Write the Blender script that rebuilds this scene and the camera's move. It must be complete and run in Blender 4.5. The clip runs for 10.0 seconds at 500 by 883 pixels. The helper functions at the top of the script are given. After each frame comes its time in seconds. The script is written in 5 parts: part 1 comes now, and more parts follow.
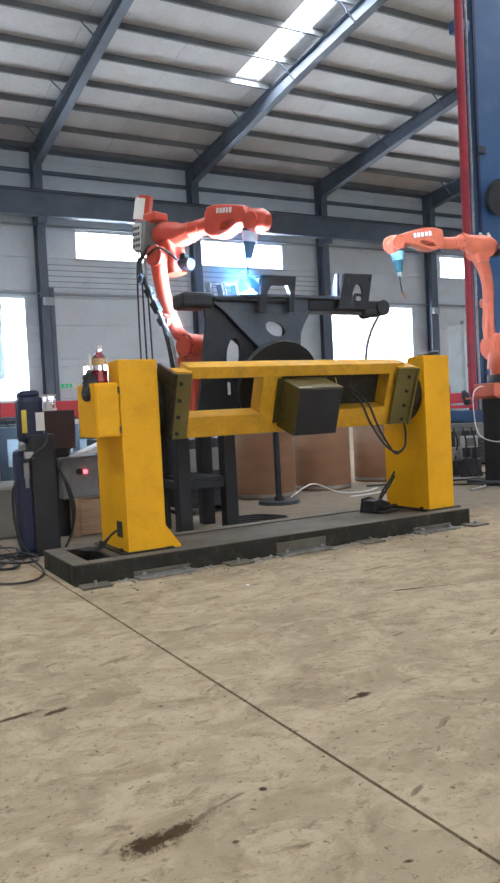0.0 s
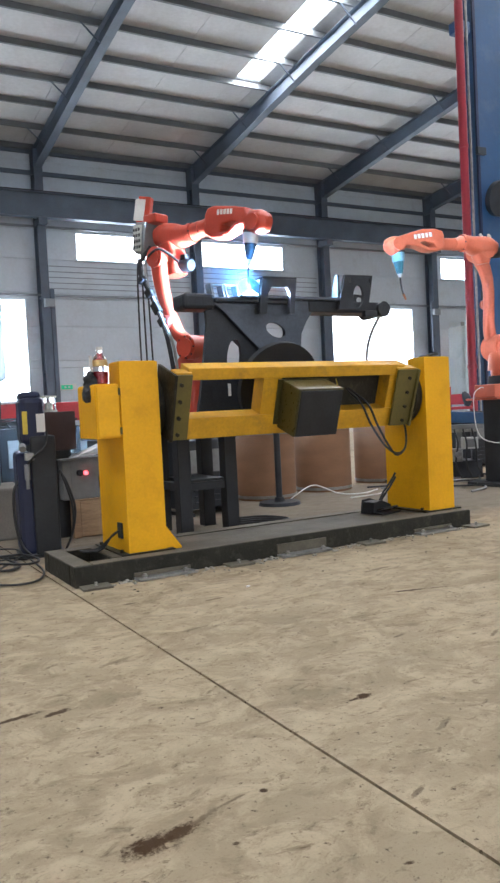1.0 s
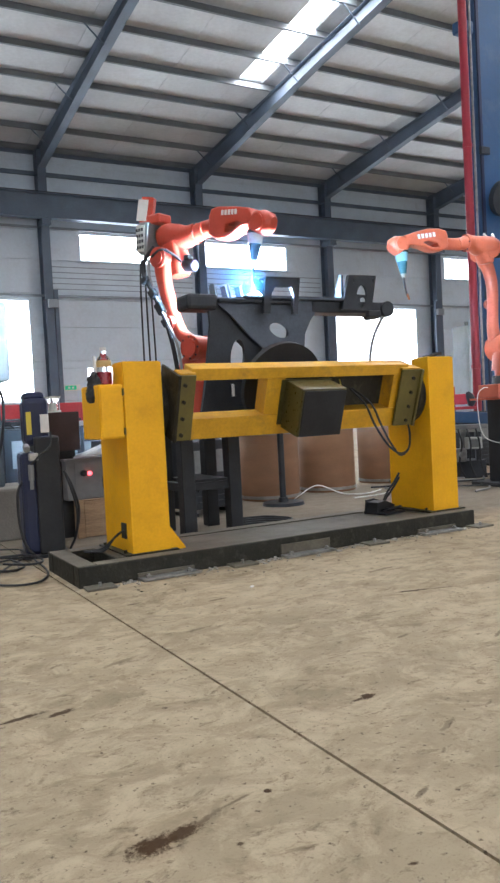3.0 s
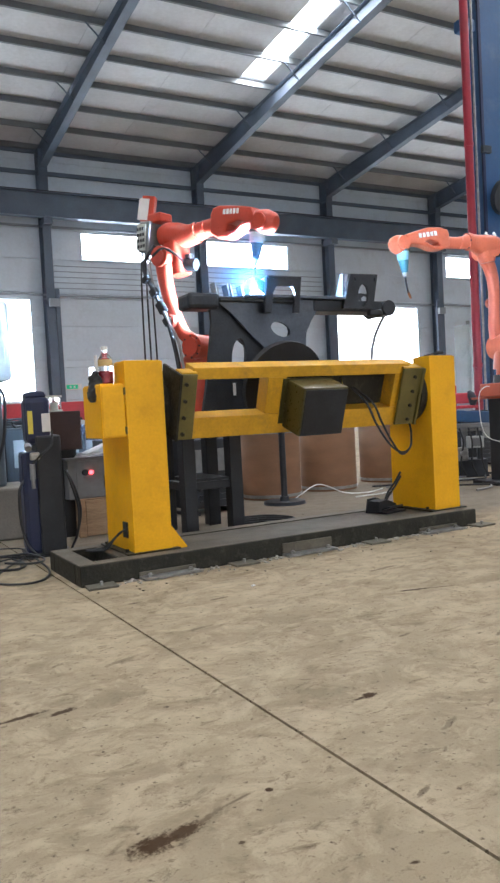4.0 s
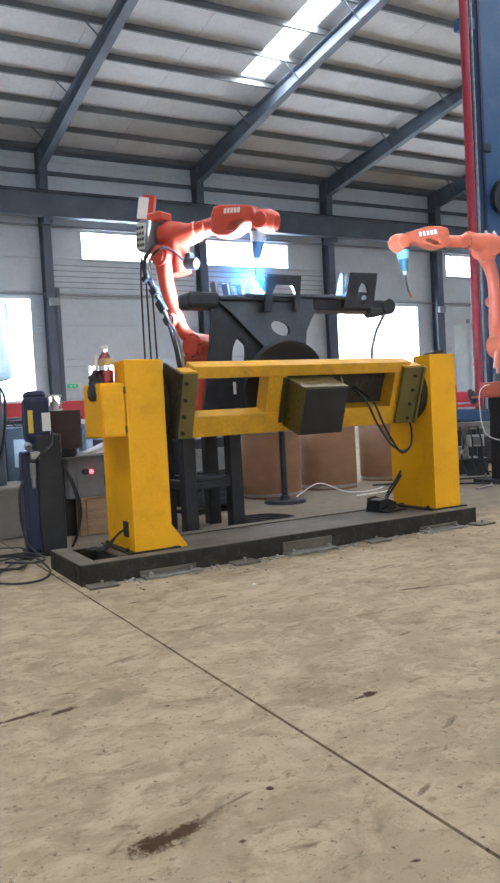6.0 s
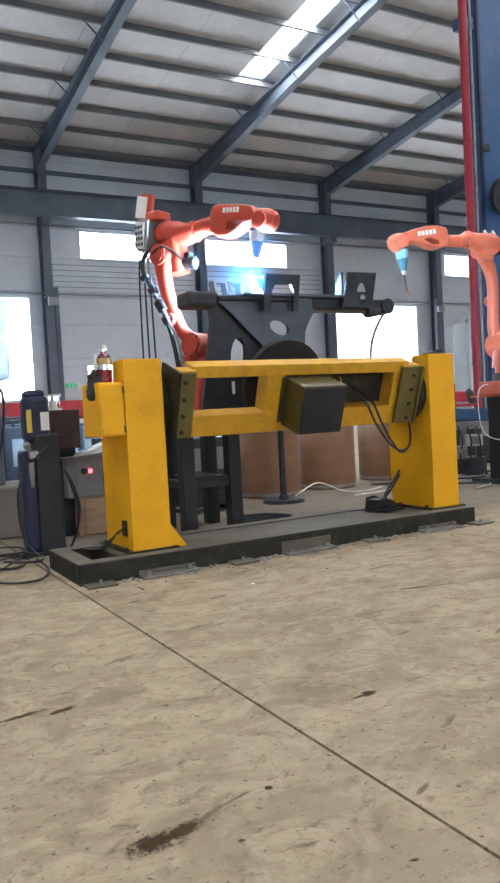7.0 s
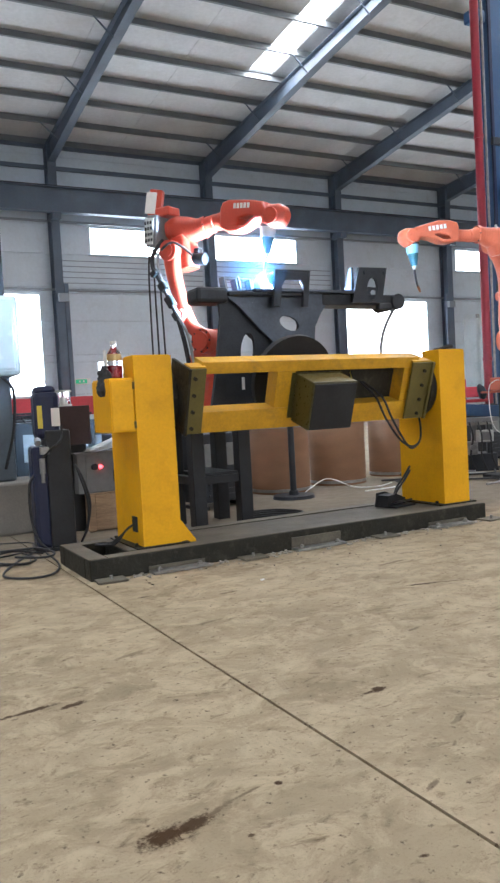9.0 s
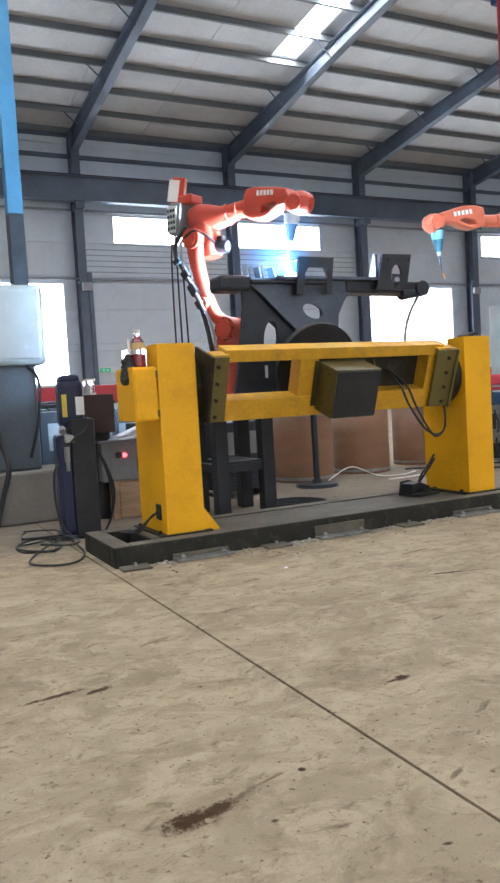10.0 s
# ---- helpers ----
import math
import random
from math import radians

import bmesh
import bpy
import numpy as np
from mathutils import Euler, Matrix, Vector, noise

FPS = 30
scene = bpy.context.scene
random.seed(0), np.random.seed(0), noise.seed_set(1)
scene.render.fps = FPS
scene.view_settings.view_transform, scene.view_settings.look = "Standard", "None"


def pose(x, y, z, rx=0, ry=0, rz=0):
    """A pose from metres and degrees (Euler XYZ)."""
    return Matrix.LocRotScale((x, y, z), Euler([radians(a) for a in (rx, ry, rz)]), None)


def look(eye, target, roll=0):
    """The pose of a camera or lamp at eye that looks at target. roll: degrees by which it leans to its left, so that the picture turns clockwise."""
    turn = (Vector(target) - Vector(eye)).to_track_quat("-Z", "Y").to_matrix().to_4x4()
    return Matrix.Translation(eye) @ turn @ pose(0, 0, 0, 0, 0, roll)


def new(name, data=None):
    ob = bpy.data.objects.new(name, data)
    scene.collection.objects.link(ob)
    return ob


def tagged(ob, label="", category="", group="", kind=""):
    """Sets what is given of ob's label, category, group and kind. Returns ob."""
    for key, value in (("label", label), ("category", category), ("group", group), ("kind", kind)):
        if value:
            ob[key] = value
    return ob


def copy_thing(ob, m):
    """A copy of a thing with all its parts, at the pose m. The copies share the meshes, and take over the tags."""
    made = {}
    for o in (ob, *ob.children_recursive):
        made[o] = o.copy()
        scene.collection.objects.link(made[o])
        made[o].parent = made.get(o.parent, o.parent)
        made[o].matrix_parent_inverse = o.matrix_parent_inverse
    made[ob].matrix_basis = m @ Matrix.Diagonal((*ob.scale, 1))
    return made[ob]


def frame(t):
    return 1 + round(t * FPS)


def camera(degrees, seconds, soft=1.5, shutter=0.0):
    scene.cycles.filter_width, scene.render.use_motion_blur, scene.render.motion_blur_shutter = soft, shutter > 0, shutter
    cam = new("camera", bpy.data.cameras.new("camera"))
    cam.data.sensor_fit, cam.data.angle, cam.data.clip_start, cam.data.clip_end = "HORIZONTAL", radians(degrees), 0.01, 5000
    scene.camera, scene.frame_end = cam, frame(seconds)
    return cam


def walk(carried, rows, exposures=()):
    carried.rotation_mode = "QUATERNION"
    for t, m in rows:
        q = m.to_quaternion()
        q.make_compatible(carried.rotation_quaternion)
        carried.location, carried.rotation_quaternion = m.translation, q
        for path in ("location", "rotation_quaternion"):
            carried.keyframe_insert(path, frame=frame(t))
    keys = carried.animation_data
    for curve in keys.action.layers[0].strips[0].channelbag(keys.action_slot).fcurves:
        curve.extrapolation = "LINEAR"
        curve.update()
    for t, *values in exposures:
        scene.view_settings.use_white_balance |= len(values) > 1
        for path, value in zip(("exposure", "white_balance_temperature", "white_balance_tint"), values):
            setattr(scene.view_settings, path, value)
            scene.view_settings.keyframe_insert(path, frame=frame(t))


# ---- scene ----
# ---- camera ----
EYE = (0.0, 0.0, 0.9)
cam = camera(36.077, 10.0, soft=2.5)


def aim(yaw, pitch, roll):
    """Camera pose: yaw from the far wall's normal, pitch and roll in degrees."""
    a, b = radians(yaw), radians(pitch)
    way = Vector((math.sin(a) * math.cos(b), math.cos(a) * math.cos(b), math.sin(b)))
    return look(EYE, Vector(EYE) + way, roll)


PATH = [
    (0.0, 29.211, -2.450, -2.903), (0.5, 29.203, -2.394, -2.906), (1.0, 29.178, -2.354, -2.925),
    (1.5, 29.118, -2.308, -2.961), (2.0, 29.050, -2.270, -2.988), (2.5, 28.974, -2.291, -2.998),
    (4.0, 28.799, -2.387, -3.024), (4.5, 28.751, -2.416, -3.077), (5.0, 28.742, -2.424, -3.098),
    (5.5, 28.740, -2.440, -3.105), (7.0, 28.865, -2.507, -3.089), (7.5, 28.865, -2.516, -3.093),
    (8.0, 28.822, -2.529, -3.100), (8.5, 28.615, -2.587, -3.090), (9.0, 28.110, -2.779, -3.135),
    (9.5, 27.287, -3.106, -3.239), (10.0, 26.329, -3.556, -3.288)]
walk(cam, [(t, aim(y, p, r)) for t, y, p, r in PATH], exposures=[(0.0, 0.6, 5850, 10), (10.0, 0.6, 5850, 10)])

# ---- light ----
world = bpy.data.worlds.new("sky")
scene.world = world
world.use_nodes = True
wn = world.node_tree
sky = wn.nodes.new("ShaderNodeTexSky")
sky.sky_type, sky.sun_disc, sky.sun_elevation, sky.sun_rotation = "NISHITA", False, radians(48), radians(200)
sky.air_density, sky.dust_density = 1.0, 4.0
wn.nodes["Background"].inputs["Strength"].default_value = 0.15
wn.links.new(sky.outputs[0], wn.nodes["Background"].inputs["Color"])

sun = new("sun", bpy.data.lights.new("sun", "SUN"))
sun.data.energy, sun.data.angle, sun.data.color = 1.0, radians(12), (1.0, 0.96, 0.9)
sun.matrix_basis = look((0, 0, 30), (8, 22, 0))


def window_light(x, y, z, sx, sy, power, target, color=(0.93, 0.97, 1.0)):
    """Sky light that enters through an opening."""
    lamp = new("opening_light", bpy.data.lights.new("opening_light", "AREA"))
    lamp.data.shape, lamp.data.size, lamp.data.size_y = "RECTANGLE", sx, sy
    lamp.data.energy, lamp.data.color = power, color
    lamp.matrix_basis = look((x, y, z), target)
    return lamp


# hall: far wall inside face y = 27.6, ridge y = 9.6, near wall y = -8.4
WALL_Y, RIDGE_Y, BACK_Y, EAVE_Z = 27.6, 9.6, -8.4, 10.4
SLOPE = math.tan(radians(5.71))
WEST_X, EAST_X = -16.8, 49.2


def roof_z(y):
    return EAVE_Z + SLOPE * (min(WALL_Y - y, y - BACK_Y))


SKYLIGHTS = [(-6.05, -5.2), (11.95, 12.8), (29.95, 30.8)]        # strips on the far slope
NEAR_SKYLIGHTS = [(-6.05, -5.2), (-0.05, 0.8), (5.95, 6.8), (11.95, 12.8), (17.95, 18.8), (29.95, 30.8)]
SKY_FAR, SKY_NEAR = (11.0, 21.15), (-1.65, 8.4)


def skylight_lamp(xa, xb, span, power):
    xm, ym = (xa + xb) / 2, sum(span) / 2
    lamp = window_light(xm, ym, 20, xb - xa - 0.01, span[1] - span[0] - 0.02, power, (xm, ym, 0), (1.0, 0.97, 0.92))
    lamp.matrix_basis = pose(xm, ym, roof_z(ym) + 0.155, -5.71 if ym > RIDGE_Y else 5.71)


for xa, xb in SKYLIGHTS:
    skylight_lamp(xa, xb, SKY_FAR, 520)
for xa, xb in NEAR_SKYLIGHTS:
    skylight_lamp(xa, xb, SKY_NEAR, 310)
BACK_DOORS = [(-9.0, -3.0), (1.5, 7.5), (15.0, 21.0)]
for xa, xb in BACK_DOORS:
    xm = (xa + xb) / 2
    window_light(xm, BACK_Y - 0.05, 2.5, 5.8, 4.8, 140, (xm, 0, 2.3), (1.0, 0.97, 0.92))
BIG_WINDOWS = [(2.0, 6.66), (19.5, 24.5), (31.5, 36.5)]
for xa, xb in BIG_WINDOWS:
    xm = (xa + xb) / 2
    window_light(xm, WALL_Y + 0.12, 3.425, xb - xa - 0.02, 3.66, 300, (xm, 10, 2.6))
STRIPS = [(8.55, 12.5), (13.45, 17.5), (26.3, 30.4), (32.4, 36.4)]
for xa, xb in STRIPS:
    xm = (xa + xb) / 2
    window_light(xm, WALL_Y + 0.12, 7.175, xb - xa - 0.06, 1.0, 110, (xm, 10, 6.5))

# ---- materials ----


def mat(name, color, rough=0.6, metal=0.0, vary=0.25, scale=3.0, fine=40.0, bump=0.15, dirt=None, dirt_amount=0.5, stretch=(1, 1, 1), island=0.0, gloss=0.5):
    """Painted, cast or rolled surface: broad stains, fine grain, worn patches and relief."""
    m = bpy.data.materials.new(name)
    m.use_nodes = True
    nt = m.node_tree
    N, L = nt.nodes, nt.links
    b = N["Principled BSDF"]
    tc = N.new("ShaderNodeTexCoord")
    mp = N.new("ShaderNodeMapping")
    mp.inputs["Scale"].default_value = stretch
    L.new(tc.outputs["Object"], mp.inputs["Vector"])
    n1, n2 = N.new("ShaderNodeTexNoise"), N.new("ShaderNodeTexNoise")
    n1.inputs["Scale"].default_value, n1.inputs["Detail"].default_value = scale, 6
    n2.inputs["Scale"].default_value, n2.inputs["Detail"].default_value = fine, 4
    for n in (n1, n2):
        L.new(mp.outputs[0], n.inputs["Vector"])
    r1 = N.new("ShaderNodeMapRange")
    r1.inputs["From Min"].default_value, r1.inputs["From Max"].default_value = 0.3, 0.7
    r1.inputs["To Min"].default_value, r1.inputs["To Max"].default_value = 1 - vary, 1 + vary * 0.6
    L.new(n1.outputs["Fac"], r1.inputs["Value"])
    r2 = N.new("ShaderNodeMapRange")
    r2.inputs["From Min"].default_value, r2.inputs["From Max"].default_value = 0.3, 0.7
    r2.inputs["To Min"].default_value, r2.inputs["To Max"].default_value = 1 - vary * 0.5, 1 + vary * 0.4
    L.new(n2.outputs["Fac"], r2.inputs["Value"])
    mul = N.new("ShaderNodeMath")
    mul.operation = "MULTIPLY"
    L.new(r1.outputs[0], mul.inputs[0])
    L.new(r2.outputs[0], mul.inputs[1])
    hue = N.new("ShaderNodeHueSaturation")
    hue.inputs["Color"].default_value = (*color, 1)
    L.new(mul.outputs[0], hue.inputs["Value"])
    out = hue.outputs[0]
    if dirt:
        n3 = N.new("ShaderNodeTexNoise")
        n3.inputs["Scale"].default_value, n3.inputs["Detail"].default_value, n3.inputs["Roughness"].default_value = scale * 2.3, 8, 0.7
        L.new(mp.outputs[0], n3.inputs["Vector"])
        r3 = N.new("ShaderNodeMapRange")
        r3.inputs["From Min"].default_value, r3.inputs["From Max"].default_value = 0.52, 0.7
        r3.inputs["To Max"].default_value = dirt_amount
        L.new(n3.outputs["Fac"], r3.inputs["Value"])
        mix = N.new("ShaderNodeMix")
        mix.data_type = "RGBA"
        mix.inputs["B"].default_value = (*dirt, 1)
        L.new(r3.outputs[0], mix.inputs["Factor"])
        L.new(out, mix.inputs["A"])
        out = mix.outputs["Result"]
    if island:
        oi = N.new("ShaderNodeObjectInfo")
        r4 = N.new("ShaderNodeMapRange")
        r4.inputs["To Min"].default_value, r4.inputs["To Max"].default_value = 1 - island, 1 + island
        L.new(oi.outputs["Random"], r4.inputs["Value"])
        h2 = N.new("ShaderNodeHueSaturation")
        L.new(r4.outputs[0], h2.inputs["Value"])
        L.new(out, h2.inputs["Color"])
        out = h2.outputs[0]
    L.new(out, b.inputs["Base Color"])
    b.inputs["Metallic"].default_value = metal
    b.inputs["Specular IOR Level"].default_value = gloss
    rr = N.new("ShaderNodeMapRange")
    rr.inputs["To Min"].default_value, rr.inputs["To Max"].default_value = max(0.05, rough - 0.15), min(1, rough + 0.15)
    L.new(n2.outputs["Fac"], rr.inputs["Value"])
    L.new(rr.outputs[0], b.inputs["Roughness"])
    bp = N.new("ShaderNodeBump")
    bp.inputs["Strength"].default_value, bp.inputs["Distance"].default_value = bump, 0.01
    L.new(n2.outputs["Fac"], bp.inputs["Height"])
    L.new(bp.outputs[0], b.inputs["Normal"])
    return m


def glow(name, color, strength):
    m = bpy.data.materials.new(name)
    m.use_nodes = True
    b = m.node_tree.nodes["Principled BSDF"]
    b.inputs["Base Color"].default_value = (*color, 1)
    b.inputs["Emission Color"].default_value = (*color, 1)
    b.inputs["Emission Strength"].default_value = strength
    return m


def glass(name, color=(1, 1, 1), rough=0.05):
    m = bpy.data.materials.new(name)
    m.use_nodes = True
    b = m.node_tree.nodes["Principled BSDF"]
    b.inputs["Base Color"].default_value = (*color, 1)
    b.inputs["Transmission Weight"].default_value = 1.0
    b.inputs["Roughness"].default_value = rough
    b.inputs["IOR"].default_value = 1.1
    return m


STAINS = [  # x, y, turn in degrees, length, width, strength
    (0.55, 1.496, 8, 0.06, 0.032, 1.0), (0.61, 1.508, 12, 0.055, 0.022, 0.9), (0.68, 1.530, 24, 0.06, 0.009, 0.45), (0.77, 1.560, 14, 0.05, 0.005, 0.5),
    (0.858, 1.558, 0, 0.010, 0.010, 1.0), (1.413, 1.89, 20, 0.030, 0.018, 1.0), (1.37, 1.885, 10, 0.022, 0.007, 0.9),
    (0.577, 2.341, 10, 0.05, 0.014, 0.9), (0.45, 2.372, 8, 0.09, 0.012, 0.9), (2.40, 2.826, -15, 0.09, 0.012, 0.9),
    (2.55, 2.78, -20, 0.08, 0.008, 0.6), (1.46, 1.593, 28, 0.05, 0.008, 0.4), (1.34, 1.48, 40, 0.015, 0.005, 0.4),
    (0.95, 1.15, -10, 0.010, 0.006, 0.9), (1.24, 3.49, 0, 0.03, 0.012, 0.7), (0.70, 1.40, 0, 0.006, 0.006, 0.8),
    (1.60, 3.30, 5, 0.06, 0.01, 0.6), (1.9, 2.3, 15, 0.04, 0.008, 0.5), (2.2, 2.1, 30, 0.05, 0.008, 0.5),
    (0.9, 2.7, 20, 0.09, 0.012, 0.4), (1.3, 2.9, 10, 0.06, 0.010, 0.5), (2.6, 3.3, 8, 0.09, 0.014, 0.5), (1.15, 1.35, 25, 0.03, 0.008, 0.6)]


def concrete():
    m = bpy.data.materials.new("worn_concrete")
    m.use_nodes = True
    nt = m.node_tree
    N, L = nt.nodes, nt.links
    b = N["Principled BSDF"]
    geo = N.new("ShaderNodeNewGeometry")

    def noise_tex(scale, detail, rough, stretch=(1, 1, 1), turn=0.0, distort=0.0):
        mp = N.new("ShaderNodeMapping")
        mp.inputs["Scale"].default_value = stretch
        mp.inputs["Rotation"].default_value = (0, 0, radians(turn))
        L.new(geo.outputs["Position"], mp.inputs["Vector"])
        n = N.new("ShaderNodeTexNoise")
        n.inputs["Scale"].default_value, n.inputs["Detail"].default_value = scale, detail
        n.inputs["Roughness"].default_value, n.inputs["Distortion"].default_value = rough, distort
        L.new(mp.outputs[0], n.inputs["Vector"])
        return n.outputs["Fac"]

    def rng(v, a, c, lo, hi):
        r = N.new("ShaderNodeMapRange")
        for k, x in zip(("From Min", "From Max", "To Min", "To Max"), (a, c, lo, hi)):
            r.inputs[k].default_value = x
        L.new(v, r.inputs["Value"])
        return r.outputs[0]

    def op(kind, a, c):
        o = N.new("ShaderNodeMath")
        o.operation = kind
        for i, v in enumerate((a, c)):
            if isinstance(v, (int, float)):
                o.inputs[i].default_value = v
            else:
                L.new(v, o.inputs[i])
        return o.outputs[0]

    def blend(fac, a, col):
        x = N.new("ShaderNodeMix")
        x.data_type = "RGBA"
        L.new(fac, x.inputs["Factor"])
        if isinstance(a, tuple):
            x.inputs["A"].default_value = (*a, 1)
        else:
            L.new(a, x.inputs["A"])
        x.inputs["B"].default_value = (*col, 1)
        return x.outputs["Result"]

    broad = noise_tex(1.3, 6, 0.6, (1, 1.5, 1), 25)
    streak = noise_tex(8.0, 9, 0.72, (0.8, 1.2, 1), 24, 0.7)
    patch = noise_tex(5.0, 10, 0.74, (0.95, 1.1, 1), 24, 0.9)
    scuff = noise_tex(15.0, 9, 0.76, (0.8, 1.25, 1), 16, 0.6)
    pores = noise_tex(130.0, 4, 0.7)
    col = blend(rng(broad, 0.38, 0.62, 0, 1), (0.246, 0.192, 0.122), (0.335, 0.264, 0.172))
    col = blend(rng(patch, 0.46, 0.60, 0, 0.75), col, (0.412, 0.327, 0.217))
    grime = noise_tex(2.4, 10, 0.7, (1, 1.4, 1), 24, 1.0)
    col = blend(rng(grime, 0.52, 0.66, 0, 0.55), col, (0.198, 0.149, 0.093))
    col = blend(rng(streak, 0.53, 0.68, 0, 0.5), col, (0.152, 0.110, 0.066))
    col = blend(rng(scuff, 0.56, 0.68, 0, 0.8), col, (0.097, 0.063, 0.034))
    fleck = noise_tex(46.0, 5, 0.6)
    col = blend(rng(fleck, 0.61, 0.70, 0, 0.85), col, (0.068, 0.045, 0.026))
    col = blend(rng(pores, 0.55, 0.75, 0, 0.45), col, (0.116, 0.086, 0.052))
    # shade and grey dirt round the machines, painted into the floor as one ellipse
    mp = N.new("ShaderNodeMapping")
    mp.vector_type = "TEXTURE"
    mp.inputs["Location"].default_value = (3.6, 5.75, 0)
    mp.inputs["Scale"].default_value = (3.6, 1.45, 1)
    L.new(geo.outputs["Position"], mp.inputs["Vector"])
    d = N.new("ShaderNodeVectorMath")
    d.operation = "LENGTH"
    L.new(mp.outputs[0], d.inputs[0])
    shade_grime = rng(op("ADD", d.outputs["Value"], op("SUBTRACT", grime, 0.5)), 1.15, 0.8, 0, 0.72)
    col = blend(shade_grime, col, (0.125, 0.108, 0.088))
    edge = noise_tex(34.0, 7, 0.8)
    total = None
    for x, y, turn, ln, wd, s in STAINS:
        mp = N.new("ShaderNodeMapping")
        mp.vector_type = "TEXTURE"
        mp.inputs["Location"].default_value = (x, y, 0)
        mp.inputs["Rotation"].default_value = (0, 0, radians(turn))
        mp.inputs["Scale"].default_value = (ln, wd, 1)
        L.new(geo.outputs["Position"], mp.inputs["Vector"])
        d = N.new("ShaderNodeVectorMath")
        d.operation = "LENGTH"
        L.new(mp.outputs[0], d.inputs[0])
        v = op("ADD", d.outputs["Value"], op("MULTIPLY", op("SUBTRACT", edge, 0.5), 3.6))
        v = rng(v, 1.25, 0.70, 0, min(1.0, s * 1.05))
        total = v if total is None else op("MAXIMUM", total, v)
    col = blend(total, col, (0.045, 0.023, 0.009))
    b.inputs["Specular IOR Level"].default_value = 0.1
    L.new(col, b.inputs["Base Color"])
    L.new(rng(streak, 0.3, 0.7, 0.62, 0.9), b.inputs["Roughness"])
    bp = N.new("ShaderNodeBump")
    bp.inputs["Strength"].default_value, bp.inputs["Distance"].default_value = 0.35, 0.004
    L.new(op("ADD", op("MULTIPLY", pores, 0.5), streak), bp.inputs["Height"])
    L.new(bp.outputs[0], b.inputs["Normal"])
    return m


def halo_material(amount):
    m = bpy.data.materials.new("weld_fume")
    m.use_nodes = True
    N, L = m.node_tree.nodes, m.node_tree.links
    N.remove(N["Principled BSDF"])
    tc, nz, rg = N.new("ShaderNodeTexCoord"), N.new("ShaderNodeTexNoise"), N.new("ShaderNodeMapRange")
    nz.inputs["Scale"].default_value, nz.inputs["Detail"].default_value = 2.2, 4
    L.new(tc.outputs["Object"], nz.inputs["Vector"])
    # each shell is densest towards the camera and thins out to nothing behind
    far, thin, mul = N.new("ShaderNodeVectorMath"), N.new("ShaderNodeMapRange"), N.new("ShaderNodeMath")
    far.operation, mul.operation, thin.interpolation_type = "DISTANCE", "MULTIPLY", "SMOOTHERSTEP"
    far.inputs[1].default_value = (-0.6, -0.72, 0.35)
    L.new(tc.outputs["Object"], far.inputs[0])
    thin.inputs["From Min"].default_value, thin.inputs["From Max"].default_value = 0.0, 1.1
    thin.inputs["To Min"].default_value, thin.inputs["To Max"].default_value = 1.0, 0.0
    L.new(far.outputs["Value"], thin.inputs["Value"])
    rg.inputs["From Min"].default_value, rg.inputs["From Max"].default_value = 0.3, 0.7
    rg.inputs["To Min"].default_value, rg.inputs["To Max"].default_value = amount * 0.7, amount * 1.3
    L.new(nz.outputs["Fac"], rg.inputs["Value"])
    L.new(rg.outputs[0], mul.inputs[0])
    L.new(thin.outputs[0], mul.inputs[1])
    clear, soft, mix = N.new("ShaderNodeBsdfTransparent"), N.new("ShaderNodeBsdfTranslucent"), N.new("ShaderNodeMixShader")
    soft.inputs["Color"].default_value = (0.22, 0.55, 1.0, 1)
    L.new(mul.outputs[0], mix.inputs[0])
    L.new(clear.outputs[0], mix.inputs[1])
    L.new(soft.outputs[0], mix.inputs[2])
    L.new(mix.outputs[0], N["Material Output"].inputs["Surface"])
    return m


